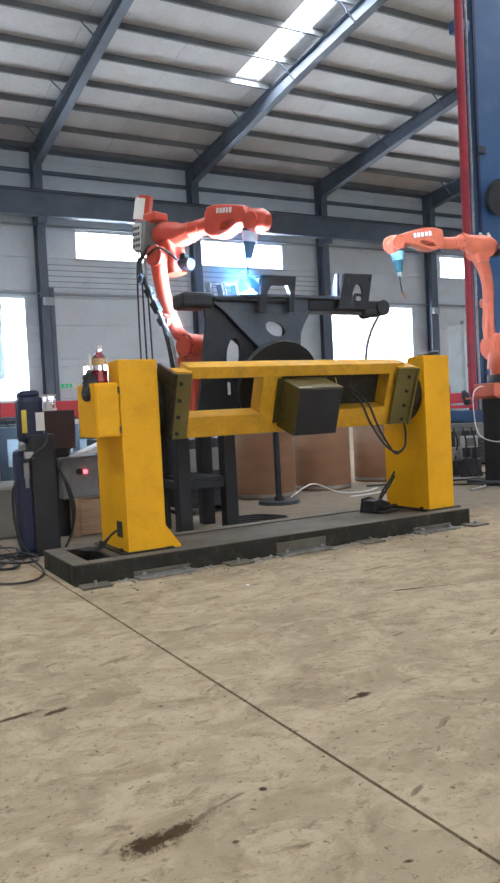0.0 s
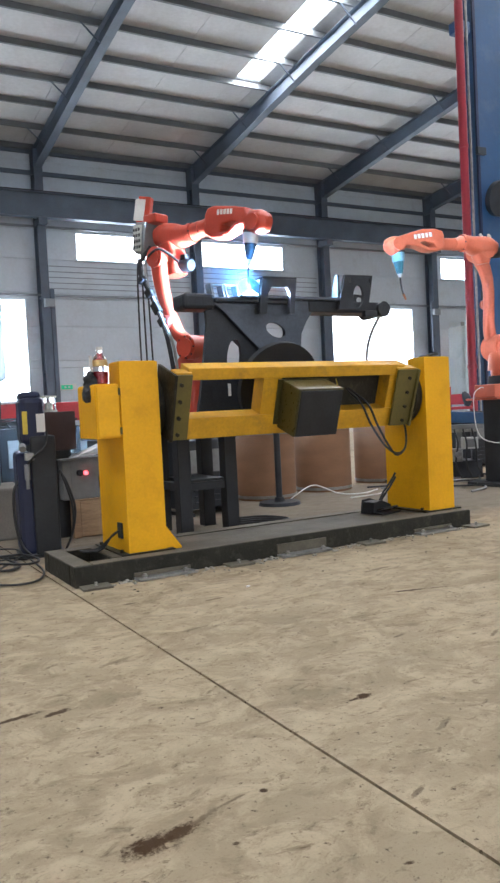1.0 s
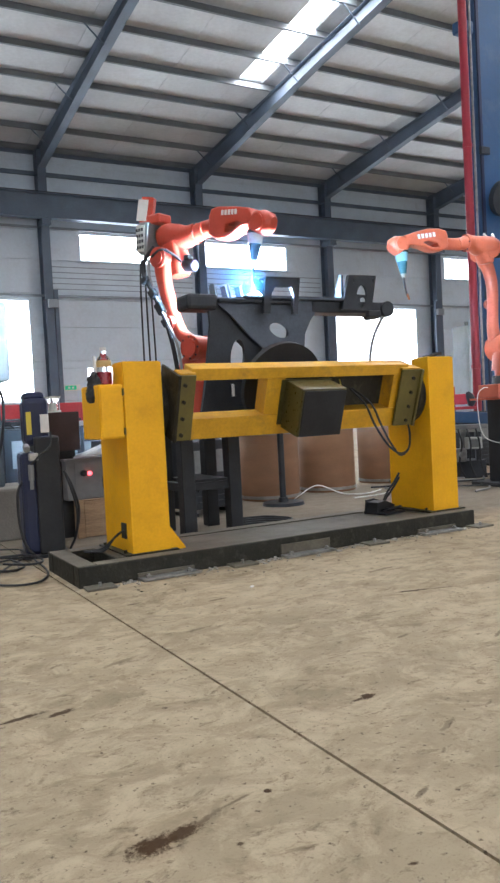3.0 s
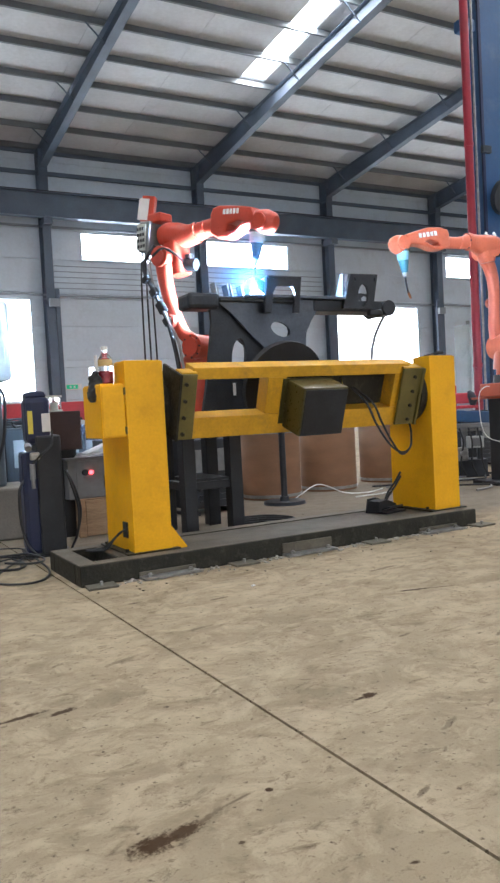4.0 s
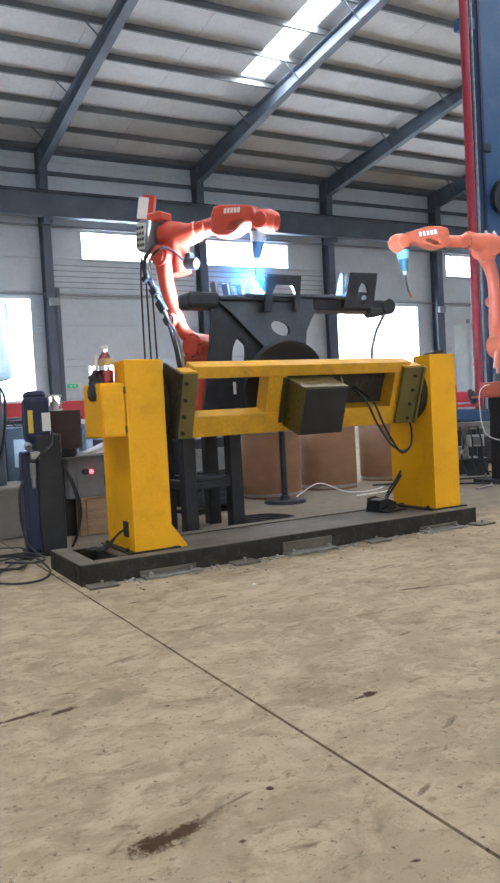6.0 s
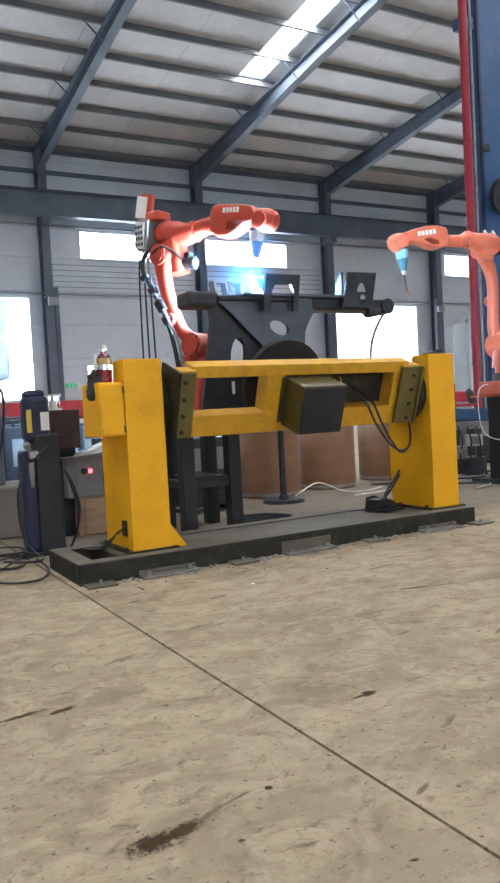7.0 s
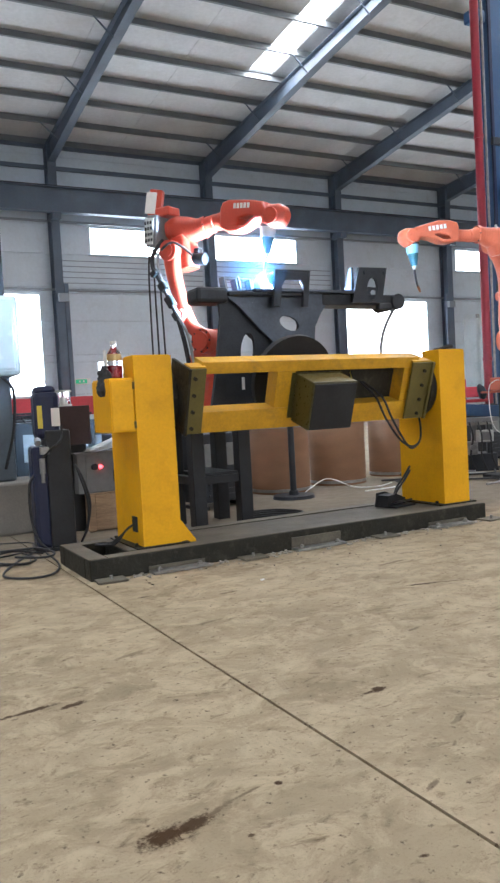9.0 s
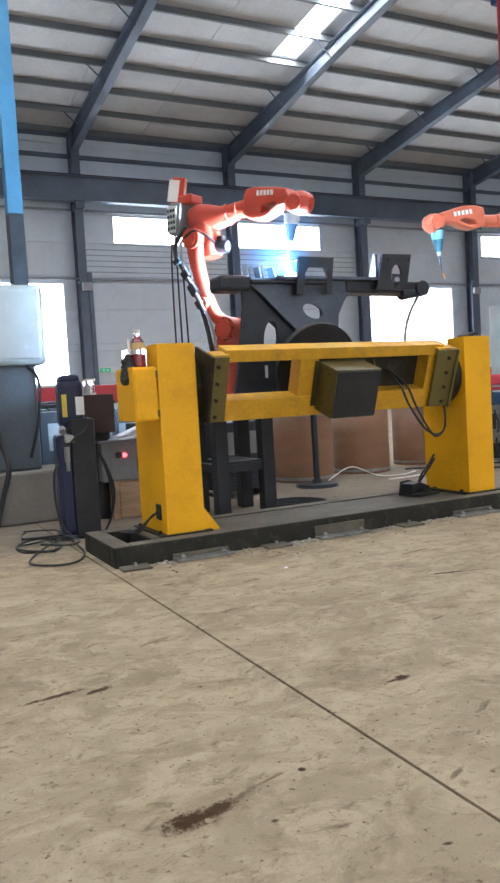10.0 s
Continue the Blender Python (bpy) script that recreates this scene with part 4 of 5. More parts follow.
    for k in range(6):
        g = k * math.pi / 3
        o = Vector((0, math.cos(g), math.sin(g))) * J["fore_w"][4] * 1.02 + d * 0.02
        part("flange_bolt", rod(waist + o - d * 0.006, waist + o + d * 0.004, 0.007 * s, seg=6), "dark_steel", t)
    # wrist hood with its side window
    hood = part("wrist_hood", sheet(J["hood"], [J["gap"]], pose(0, 0, 0), 0.13 * s), paint, t)
    bmh = bmesh.new()
    bmh.from_mesh(hood.data)
    bmesh.ops.remove_doubles(bmh, verts=bmh.verts, dist=0.0005)
    sharp = [e for e in bmh.edges if len(e.link_faces) == 2 and e.calc_face_angle(0) > 1.2 and abs((e.verts[0].co - e.verts[1].co).y) < 1e-4]
    bmesh.ops.bevel(bmh, geom=sharp, offset=0.016 * s, segments=3, affect="EDGES", profile=0.5, clamp_overlap=True)
    bmh.to_mesh(hood.data)
    bmh.free()
    hood.data.polygons.foreach_set("use_smooth", [True] * len(hood.data.polygons))
    hood.data.set_sharp_from_angle(angle=radians(45))
    # lettering on the hood stands as plain white bars
    lx, lz, lt, lw, lh = J["mark"]
    for side in (-1, 1):
        for q in range(5):
            o = (q - 2) * lw / 5
            part("mark_bar", boxed((lx + o * math.cos(radians(lt)), side * 0.0665 * s, lz + o * math.sin(radians(lt))), (lw / 5 * 0.66, 0.004, lh), 0.0, (0, -lt, 0)), "white", t, "white painted mark")
    hd = v(head)
    part("wrist_head", loft(bmesh.new(), [hd + Vector(o) for o in J["head_path"]], J["head_w"], (0, 1, 0), 2.6, 24), paint, t, "", True)
    part("wrist_cap", rod(hd + Vector((0, -0.085 * s, 0)), hd + Vector((0, 0.085 * s, 0)), 0.055 * s, seg=28), paint, t, "", True)
    # torch
    q = [v(p) for p in J["torch"]]
    part("torch_flange", rod(q[0] + (q[0] - q[1]).normalized() * 0.02, q[0], 0.062 * s, seg=32), "black", t, "", True)
    part("torch_ring", rod(q[0], q[1], 0.058 * s, 0.05 * s, 32), J["ring"], t, "pale torch mount ring", True)
    part("torch_body", rod(q[1], q[2], 0.046 * s, 0.026 * s, 28), J["body"], t, "dark torch body", True)
    part("torch_clamp", rod(q[2], q[2] + (q[2] - q[1]).normalized() * 0.035, 0.024 * s, 0.017 * s, 20), "sleeve", t, "", True)
    part("torch_neck", hose([q[2]] + [v(p) for p in J["neck"]], 0.0085 * s, 10), "dark_steel", t, "thin curved torch neck", True)
    a, b = v(J["neck"][-2]), v(J["neck"][-1])
    part("torch_nozzle", rod(b - (b - a).normalized() * 0.06, b, 0.012 * s, 0.009 * s, 16), "copper", t, "copper nozzle", True)
    return r, t


def build_robot_one():
    m = pose(2.5, 5.32, 0, 0, 0, math.degrees(math.atan2(-0.925, 0.38)))
    J = dict(base=0.86, shoulder=(0.09, 1.385), shoulder_r=0.092, turret_w=0.15, base_paint="robot", elbow=(-0.185, 2.09), head=(0.695, 2.205), tip=(0.608, 1.736),
             upper=[(0.09, 1.39), (0.045, 1.44), (-0.03, 1.50), (-0.085, 1.61), (-0.14, 1.75), (-0.18, 1.92), (-0.19, 2.08)],
             motor=[(-0.15, 2.20), (-0.13, 2.08), (-0.115, 1.955)], motor_w=[(0.085, 0.085), (0.088, 0.085), (0.075, 0.075)], cap=(0.0, 2.02),
             fore=[(-0.275, 2.27), (-0.20, 2.275), (-0.11, 2.255), (-0.02, 2.238), (0.075, 2.245), (0.16, 2.258), (0.28, 2.265)],
             fore_w=[0.075, 0.092, 0.095, 0.084, 0.068, 0.058, 0.062],
             hood=[(0.245, 2.20), (0.255, 2.33), (0.28, 2.375), (0.34, 2.385), (0.54, 2.345), (0.625, 2.32), (0.655, 2.25), (0.61, 2.205), (0.54, 2.205), (0.47, 2.165), (0.40, 2.145), (0.31, 2.155)],
             gap=[(0.39, 2.19), (0.41, 2.24), (0.50, 2.245), (0.55, 2.228), (0.46, 2.185)],
             mark=(0.45, 2.32, -8, 0.15, 0.036),
             head_path=[(-0.075, 0, 0.02), (-0.05, 0, 0.01), (0.03, 0, 0.0), (0.075, 0, -0.01), (0.095, 0, -0.015)],
             head_w=[(0.07, 0.06), (0.084, 0.074), (0.084, 0.074), (0.066, 0.06), (0.04, 0.04)],
             torch=[(0.627, 2.145), (0.617, 2.075), (0.600, 1.965)], ring="sleeve", body="black",
             neck=[(0.590, 1.91), (0.581, 1.845), (0.588, 1.785), (0.608, 1.736)])
    r, t = build_robot("welding_robot", m, "red-orange six-axis welding robot on a black stand, welding", "robot", J)
    part("weld_arc", arc_shape(), "arc", t, "bright welding arc")
    # wire feeder on the elbow
    f = part("wire_feeder", boxed((-0.36, -0.05, 2.27), (0.11, 0.15, 0.24), 0.01, (0, 8, 0)), "mid_grey", t, "grey wire feeder with drilled plate")
    part("feeder_plate", boxed((-0.38, -0.13, 2.27), (0.09, 0.01, 0.20), 0.003, (0, 8, 0)), "sleeve", t)
    for i in range(3):
        for j in range(4):
            part("plate_hole", boxed((-0.407 + 0.027 * i, -0.137, 2.20 + 0.044 * j), (0.016, 0.004, 0.024), 0.0, (0, 8, 0)), "rubber", t)
    part("feeder_bracket", boxed((-0.27, -0.03, 2.405), (0.14, 0.14, 0.07), 0.012), "robot", t)
    part("sign_box", boxed((-0.36, -0.05, 2.49), (0.10, 0.07, 0.20), 0.006, (0, 10, 25)), "robot", t)
    part("sign_plate", boxed((-0.375, -0.093, 2.49), (0.084, 0.006, 0.165), 0.002, (0, 10, 25)), "white", t, "white plate on the feeder")
    # dress pack along the arm and cables down to the floor
    part("dress_hose", hose([(-0.27, -0.10, 2.19), (-0.335, -0.15, 2.08), (-0.335, -0.16, 1.98), (-0.27, -0.17, 1.88), (-0.205, -0.18, 1.78), (-0.12, -0.18, 1.61), (-0.05, -0.19, 1.42), (0.0, -0.20, 1.20)], 0.017, 12), "rubber", t, "", True)
    part("dress_hose", hose([(-0.30, -0.05, 2.18), (-0.30, -0.14, 2.04), (-0.24, -0.17, 1.86), (-0.16, -0.19, 1.72), (-0.07, -0.21, 1.58), (0.02, -0.22, 1.42), (0.06, -0.22, 1.20)], 0.011, 12), "grey_hose", t, "", True)
    part("dress_hose", hose([(-0.29, -0.03, 2.14), (-0.23, -0.17, 2.10), (-0.14, -0.16, 2.14), (-0.07, -0.11, 2.10), (-0.02, -0.07, 2.04)], 0.010, 10), "rubber", t, "", True)
    for z, x, ln in ((1.59, -0.105, 0.07), (1.70, -0.16, 0.10), (1.82, -0.225, 0.07), (1.93, -0.30, 0.05)):
        part("hose_clamp", boxed((x, -0.185, z), (0.066, 0.05, ln), 0.012, (0, -32, 0)), "black", t)
    for k in range(3):
        part("hanging_cable", hose([(-0.40 + 0.02 * k, -0.10, 2.18), (-0.43 + 0.05 * k, -0.10, 2.0), (-0.43 + 0.06 * k, -0.11, 1.6), (-0.42 + 0.065 * k, -0.12, 1.1), (-0.41 + 0.07 * k, -0.12, 0.6), (-0.40, -0.12, 0.25), (-0.38, -0.10, 0.03)], 0.007, 10), "rubber", t, "", True)
    return r, t


def arc_shape():
    bm = bmesh_ball((0.608, 0, 1.720), 0.022)
    for dx, dy, r in ((-0.01, -0.035, 0.018), (-0.018, -0.062, 0.011), (0.01, 0.03, 0.013)):
        bmesh.ops.create_icosphere(bm, subdivisions=2, radius=r, matrix=Matrix.Translation((0.608 + dx, dy, 1.710)))
    return bm


def bmesh_ball(c, r):
    bm = bmesh.new()
    bmesh.ops.create_icosphere(bm, subdivisions=2, radius=r, matrix=Matrix.Translation(c))
    return bm


def build_robot_two():
    m = pose(6.116, 5.6, 0, 0, 0, math.degrees(math.atan2(0.119, -0.993)))
    J = dict(base=0.90, shoulder=(-0.02, 1.41), shoulder_r=0.135, turret_w=0.11, base_paint="black", elbow=(0.17, 2.38), head=(1.235, 2.40), tip=(1.137, 1.883),
             upper=[(0.01, 1.42), (0.05, 1.60), (0.045, 1.80), (0.04, 2.02), (0.075, 2.20), (0.16, 2.36)],
             motor=[(0.22, 2.40), (0.20, 2.31), (0.19, 2.25)], motor_w=[(0.10, 0.08), (0.085, 0.075), (0.06, 0.06)], cap=(0.06, 2.36),
             fore=[(0.04, 2.40), (0.14, 2.42), (0.27, 2.42), (0.36, 2.44), (0.43, 2.447), (0.53, 2.432), (0.72, 2.43)],
             fore_w=[0.07, 0.098, 0.10, 0.08, 0.076, 0.057, 0.058],
             hood=[(0.70, 2.37), (0.695, 2.50), (0.715, 2.545), (0.80, 2.562), (0.93, 2.556), (1.08, 2.515), (1.175, 2.485), (1.20, 2.43), (1.17, 2.385), (1.09, 2.395), (0.98, 2.38), (0.89, 2.35), (0.80, 2.345)],
             gap=[(0.80, 2.385), (0.82, 2.42), (0.93, 2.437), (0.975, 2.42), (0.88, 2.378)],
             mark=(0.95, 2.485, -9, 0.22, 0.042),
             head_path=[(-0.09, 0, 0.02), (-0.04, 0, 0.0), (0.03, 0, -0.01), (0.07, 0, -0.01), (0.09, 0, -0.02)],
             head_w=[(0.06, 0.065), (0.085, 0.08), (0.088, 0.08), (0.065, 0.065), (0.03, 0.03)],
             torch=[(1.195, 2.325), (1.19, 2.245), (1.180, 2.13)], ring="pale_blue", body="teal",
             neck=[(1.178, 2.09), (1.172, 2.03), (1.155, 1.95), (1.125, 1.883)])
    r, t = build_robot("welding_robot", m, "orange six-axis welding robot at rest on a black pedestal", "robot2", J, 1.1)
    part("dress_hose", hose([(0.02, 0.16, 2.44), (-0.10, 0.19, 2.30), (-0.12, 0.20, 2.0), (-0.04, 0.2, 1.7), (-0.02, 0.2, 1.4), (-0.10, 0.2, 1.1)], 0.022, 12), "rubber", t, "", True)
    part("wire_feeder", boxed((0.0, 0.15, 2.43), (0.13, 0.08, 0.12), 0.015), "black", t, "black wire feeder")
    part("feeder_plate", boxed((-0.01, 0.194, 2.43), (0.04, 0.008, 0.05), 0.002), "white", t)
    for k in range(3):
        part("cable_connector", rod((-0.05, 0.10, 2.31 - 0.07 * k), (0.04, 0.15, 2.29 - 0.07 * k), 0.03, seg=14), "black", t, "", True)
    for k in range(2):
        part("cable_tie", rod((0.10 + 0.1 * k, 0.02, 2.51), (0.11 + 0.1 * k, 0.0, 2.545), 0.014, seg=10), "sleeve", t)
    # pedestal
    p = thing("robot_pedestal", pose(6.116, 5.6, 0), "black square steel pedestal under the orange robot", "pedestal")
    part("column", boxed((0.06, 0, 0.46), (0.34, 0.34, 0.84), 0.008), "black", p)
    part("foot_plate", boxed((0.06, 0, 0.02), (0.6, 0.6, 0.04), 0.004), "black", p)
    part("head_plate", boxed((0.0, 0, 0.89), (0.62, 0.42, 0.02), 0.004), "robot2", p)
    ob = part("pedestal_block", boxed((0.02, 0.12, 0.967), (0.62, 0.3, 0.13), 0.008), "robot2", r)
    return r, t


robot_one, turret_one = build_robot_one()
robot_two, turret_two = build_robot_two()

arc_lamp = new("arc_light", bpy.data.lights.new("arc_light", "POINT"))
arc_lamp.data.energy, arc_lamp.data.color, arc_lamp.data.shadow_soft_size = 560, (0.50, 0.74, 1.0), 0.015
arc_lamp.matrix_basis = pose(2.740, 4.85, 1.756)


def build_halo():
    """Thin smoke shells added for the blue glow round the arc, rigid, translucent and lit by the arc lamp."""
    f = thing("weld_fume", pose(2.725, 4.80, 1.74), "thin bluish smoke shells that stand in for the glow round the welding arc", "smoke", kind="stuff")
    r = random.Random(3)
    for rad in (0.09, 0.15, 0.22, 0.30, 0.40):
        bm = bmesh.new()
        bmesh.ops.create_icosphere(bm, subdivisions=4, radius=1.0)
        off = Vector((r.uniform(0, 9), r.uniform(0, 9), r.uniform(0, 9)))
        for vv in bm.verts:
            vv.co *= 1 + 0.22 * noise.noise(vv.co * 1.3 + off)
        part("halo_shell", bm, "halo", f, "", True).matrix_basis = Matrix.Translation((0, 0, 0.1 * rad)) @ Matrix.Scale(rad, 4)
    return f


halo = build_halo()


def build_stand():
    s = thing("robot_stand", pose(2.5, 5.32, 0), "black welded steel stand with crossbars under the red robot", "stand")
    for x in (-0.22, 0.16):
        for y in (-0.2, 0.2):
            part("leg", boxed((x, y, 0.41), (0.10, 0.10, 0.82), 0.006), "black", s)
    part("top_plate", boxed((0, 0, 0.84), (0.62, 0.52, 0.04), 0.005), "black", s)
    for y in (-0.2, 0.2):
        part("crossbar", boxed((-0.03, y, 0.36), (0.28, 0.06, 0.06), 0.004), "black", s)
    for x in (-0.22, 0.16):
        part("crossbar", boxed((x, 0, 0.36), (0.06, 0.30, 0.06), 0.004), "black", s)
    part("shelf", boxed((-0.03, 0, 0.401), (0.27, 0.46, 0.02), 0.003), "black", s)
    return s


build_stand()

# ---- things round the cell ----


def build_drums():
    first = None
    for x, y, tall in ((3.92, 6.72, 0.72), (4.72, 6.86, 0.72), (5.66, 7.05, 0.72), (2.95, 7.3, 0.72)):
        if first is None:
            d = thing("wire_drum", pose(x, y, 0), "brown fibre welding-wire drum with a pale lid", "drum", "wire drums")
            bm = loft(bmesh.new(), [(0, 0, z) for z in (0, 0.02, 0.3, 0.6, tall - 0.03)], [(0.295, 0.295), (0.30, 0.30), (0.30, 0.30), (0.30, 0.30), (0.297, 0.297)], (0, 1, 0), 2.0, 48)
            part("barrel", bm, "drum", d, "", True)
            part("rim_band", rod((0, 0, 0.02), (0, 0, 0.05), 0.304, seg=48), "galv", d, "", True)
            part("rim_band", rod((0, 0, tall - 0.07), (0, 0, tall - 0.03), 0.304, seg=48), "galv", d, "", True)
            part("lid", rod((0, 0, tall - 0.03), (0, 0, tall), 0.30, 0.29, 48), "white", d, "pale lid", True)
            first = d
        else:
            copy_thing(first, pose(x, y, 0, 0, 0, x * 57 % 40))
    # red can on a drum, white packing
    c = part("red_can", rod((0, 0, 0), (0, 0, 0.14), 0.07, seg=24), "red", None, "", True)
    c.matrix_basis = pose(4.85, 6.8, 0.72)
    tagged(c, "small red can on a wire drum", "can")
    b = part("foam_block", boxed((0, 0, 0.06), (0.22, 0.2, 0.12), 0.015), "white")
    b.matrix_basis = pose(3.95, 6.7, 0.72, 0, 0, 20)
    tagged(b, "white packing block on a wire drum", "packing")
    # round-footed stand
    s = thing("post_stand", pose(3.72, 6.15, 0), "black round-footed post stand on the floor", "stand")
    bm = rod((0, 0, 0), (0, 0, 0.03), 0.20, 0.19, 48)
    part("foot", bm, "dark_steel", s, "", True)
    part("collar", rod((0, 0, 0.03), (0, 0, 0.07), 0.05, 0.04, 24), "dark_steel", s, "", True)
    part("post", rod((0, 0, 0.03), (0, 0, 0.95), 0.030, seg=20), "dark_steel", s, "", True)
    # floor cables
    lines = [[(3.85, 6.2, 0.012), (4.0, 6.3, 0.05), (4.25, 6.35, 0.12), (4.45, 6.2, 0.03), (4.7, 6.15, 0.012), (5.0, 6.3, 0.012)],
             [(4.4, 5.95, 0.01), (4.8, 6.0, 0.01), (5.2, 6.3, 0.01), (5.5, 6.5, 0.01)]]
    for l in lines:
        o = part("floor_cable", hose(l, 0.0055, 8), "white", None, "", True)
        tagged(o, "pale cable lying on the concrete floor", "cable", "floor cables")


def build_welder():
    w = thing("welding_power_unit", pose(1.30, 5.22, 0, 0, 0, -8), "navy blue upright welding unit with a black cover", "welding unit")
    part("lower_body", boxed((-0.125, 0, 0.36), (0.115, 0.30, 0.68), 0.03), "navy", w)
    part("side_cover", boxed((-0.008, 0, 0.41), (0.162, 0.32, 0.78), 0.012), "black", w, "matt black cover")
    part("upper_body", boxed((-0.062, 0, 0.90), (0.165, 0.28, 0.32), 0.04), "navy", w)
    part("top_hump", boxed((-0.068, 0.0, 1.065), (0.14, 0.24, 0.06), 0.028), "navy", w)
    part("plinth", boxed((-0.045, 0, 0.012), (0.30, 0.34, 0.024), 0.004), "black", w)
    part("sticker", boxed((-0.012, -0.142, 0.885), (0.055, 0.004, 0.12), 0.001), "white", w, "white label plate")
    part("sticker", boxed((-0.112, -0.142, 0.89), (0.032, 0.004, 0.15), 0.001), "label_yellow", w, "yellow warning strip")
    part("valve_body", rod((-0.12, -0.19, 0.52), (-0.12, -0.19, 0.62), 0.018, seg=16), "mid_grey", w, "", True)
    part("valve_cap", rod((-0.12, -0.19, 0.46), (-0.12, -0.19, 0.52), 0.012, seg=16), "mid_grey", w, "", True)
    part("gauge", rod((-0.14, -0.16, 0.74), (-0.14, -0.20, 0.72), 0.022, seg=20), "mid_grey", w, "", True)
    part("regulator", boxed((-0.10, -0.175, 0.67), (0.06, 0.05, 0.05), 0.008), "galv", w)
    part("hose", hose([(0.02, -0.16, 0.83), (0.01, -0.19, 0.74), (-0.06, -0.20, 0.68), (-0.12, -0.19, 0.62)], 0.007), "rubber", w, "", True)
    part("hose", hose([(-0.17, -0.12, 0.52), (-0.21, -0.16, 0.44), (-0.21, -0.14, 0.25), (-0.18, -0.16, 0.10), (-0.12, -0.2, 0.02)], 0.009), "rubber", w, "", True)
    for k in range(2):
        part("hose", hose([(0.10, -0.10, 0.56), (0.13 + 0.012 * k, -0.13, 0.46), (0.165 + 0.015 * k, -0.13, 0.30), (0.155, -0.12, 0.14), (0.11, -0.1, 0.03)], 0.008), "rubber", w, "", True)
    # glass jar on a brown panel box behind
    b = thing("brown_panel_box", pose(1.525, 5.78, 0), "dark brown panel box with a steel stand", "box")
    part("box_body", boxed((0.02, 0, 0.815), (0.27, 0.20, 0.29), 0.006), "brown", b)
    part("leg", boxed((0.02, 0.05, 0.335), (0.24, 0.08, 0.67), 0.004), "black", b)
    j = thing("glass_jar", pose(1.505, 5.76, 0.961), "clear glass jar with metal rims on the brown box", "jar")
    part("jar_foot", rod((0, 0, 0), (0, 0, 0.014), 0.062, seg=28), "sleeve", j, "", True)
    part("jar_wall", rod((0, 0, 0.014), (0, 0, 0.105), 0.054, seg=28), "clear", j, "", True)
    part("jar_core", rod((0, 0, 0.016), (0, 0, 0.07), 0.03, 0.024, 20), "sleeve", j, "", True)
    part("jar_lid", rod((0, 0, 0.105), (0, 0, 0.12), 0.062, seg=28), "sleeve", j, "", True)


def build_control_cabinet():
    c = thing("control_cabinet", pose(1.74, 5.86, 0, 0, 0, 4), "small grey control cabinet with a lit red button", "control cabinet")
    part("body", boxed((-0.02, 0, 0.44), (0.34, 0.30, 0.30), 0.006), "mid_grey", c)
    part("lid", boxed((-0.02, -0.01, 0.597), (0.39, 0.34, 0.014), 0.003), "mid_grey", c)
    part("door", boxed((0.01, -0.153, 0.44), (0.27, 0.006, 0.27), 0.002), "mid_grey", c)
    part("switch", rod((-0.06, -0.155, 0.49), (-0.06, -0.18, 0.49), 0.024, seg=20), "black", c, "", True)
    part("red_button", rod((-0.012, -0.155, 0.487), (-0.012, -0.175, 0.487), 0.014, seg=20), "red_lamp", c, "lit red button", True)
    part("door_handle", boxed((0.10, -0.16, 0.41), (0.022, 0.012, 0.09), 0.004), "black", c)
    b = thing("wooden_box", pose(1.76, 5.84, 0), "rough wooden crate under the grey cabinet", "crate")
    part("front_board", boxed((0.05, -0.16, 0.142), (0.27, 0.018, 0.27), 0.004), "wood", b)
    part("back_board", boxed((0.03, 0.14, 0.142), (0.28, 0.018, 0.27), 0.004), "wood", b)
    part("corner_post", boxed((-0.115, -0.158, 0.142), (0.055, 0.03, 0.284), 0.004), "wood", b, "darker upright batten")
    for s in (-1, 1):
        part("end_board", boxed((0.03 + s * 0.15, -0.001, 0.142), (0.02, 0.262, 0.284), 0.003), "wood", b)
    part("top_board", boxed((0.03, -0.01, 0.287), (0.32, 0.32, 0.006), 0.001), "wood", b)
    p = thing("paper_stack", pose(1.76, 5.72, 0.606), "crumpled clear-covered papers on the cabinet", "papers")
    for k in range(4):
        bm = bmesh.new()
        g = bmesh.ops.create_grid(bm, x_segments=8, y_segments=4, size=0.5, matrix=Matrix.Diagonal((0.26, 0.18, 1, 1)))["verts"]
        for vv in g:
            vv.co.z = 0.10 * (vv.co.x + 0.13) / 0.26 * (0.6 + 0.4 * math.sin(vv.co.y * 18 + k)) + 0.008 * k
        bm.transform(pose(0.02 * k, 0.01 * k, 0.005, 0, 0, 12 * k - 15))
        ob = part("sheet", bm, "paper", p, "", True)
        md = ob.modifiers.new("thickness", "SOLIDIFY")
        md.thickness = 0.0015


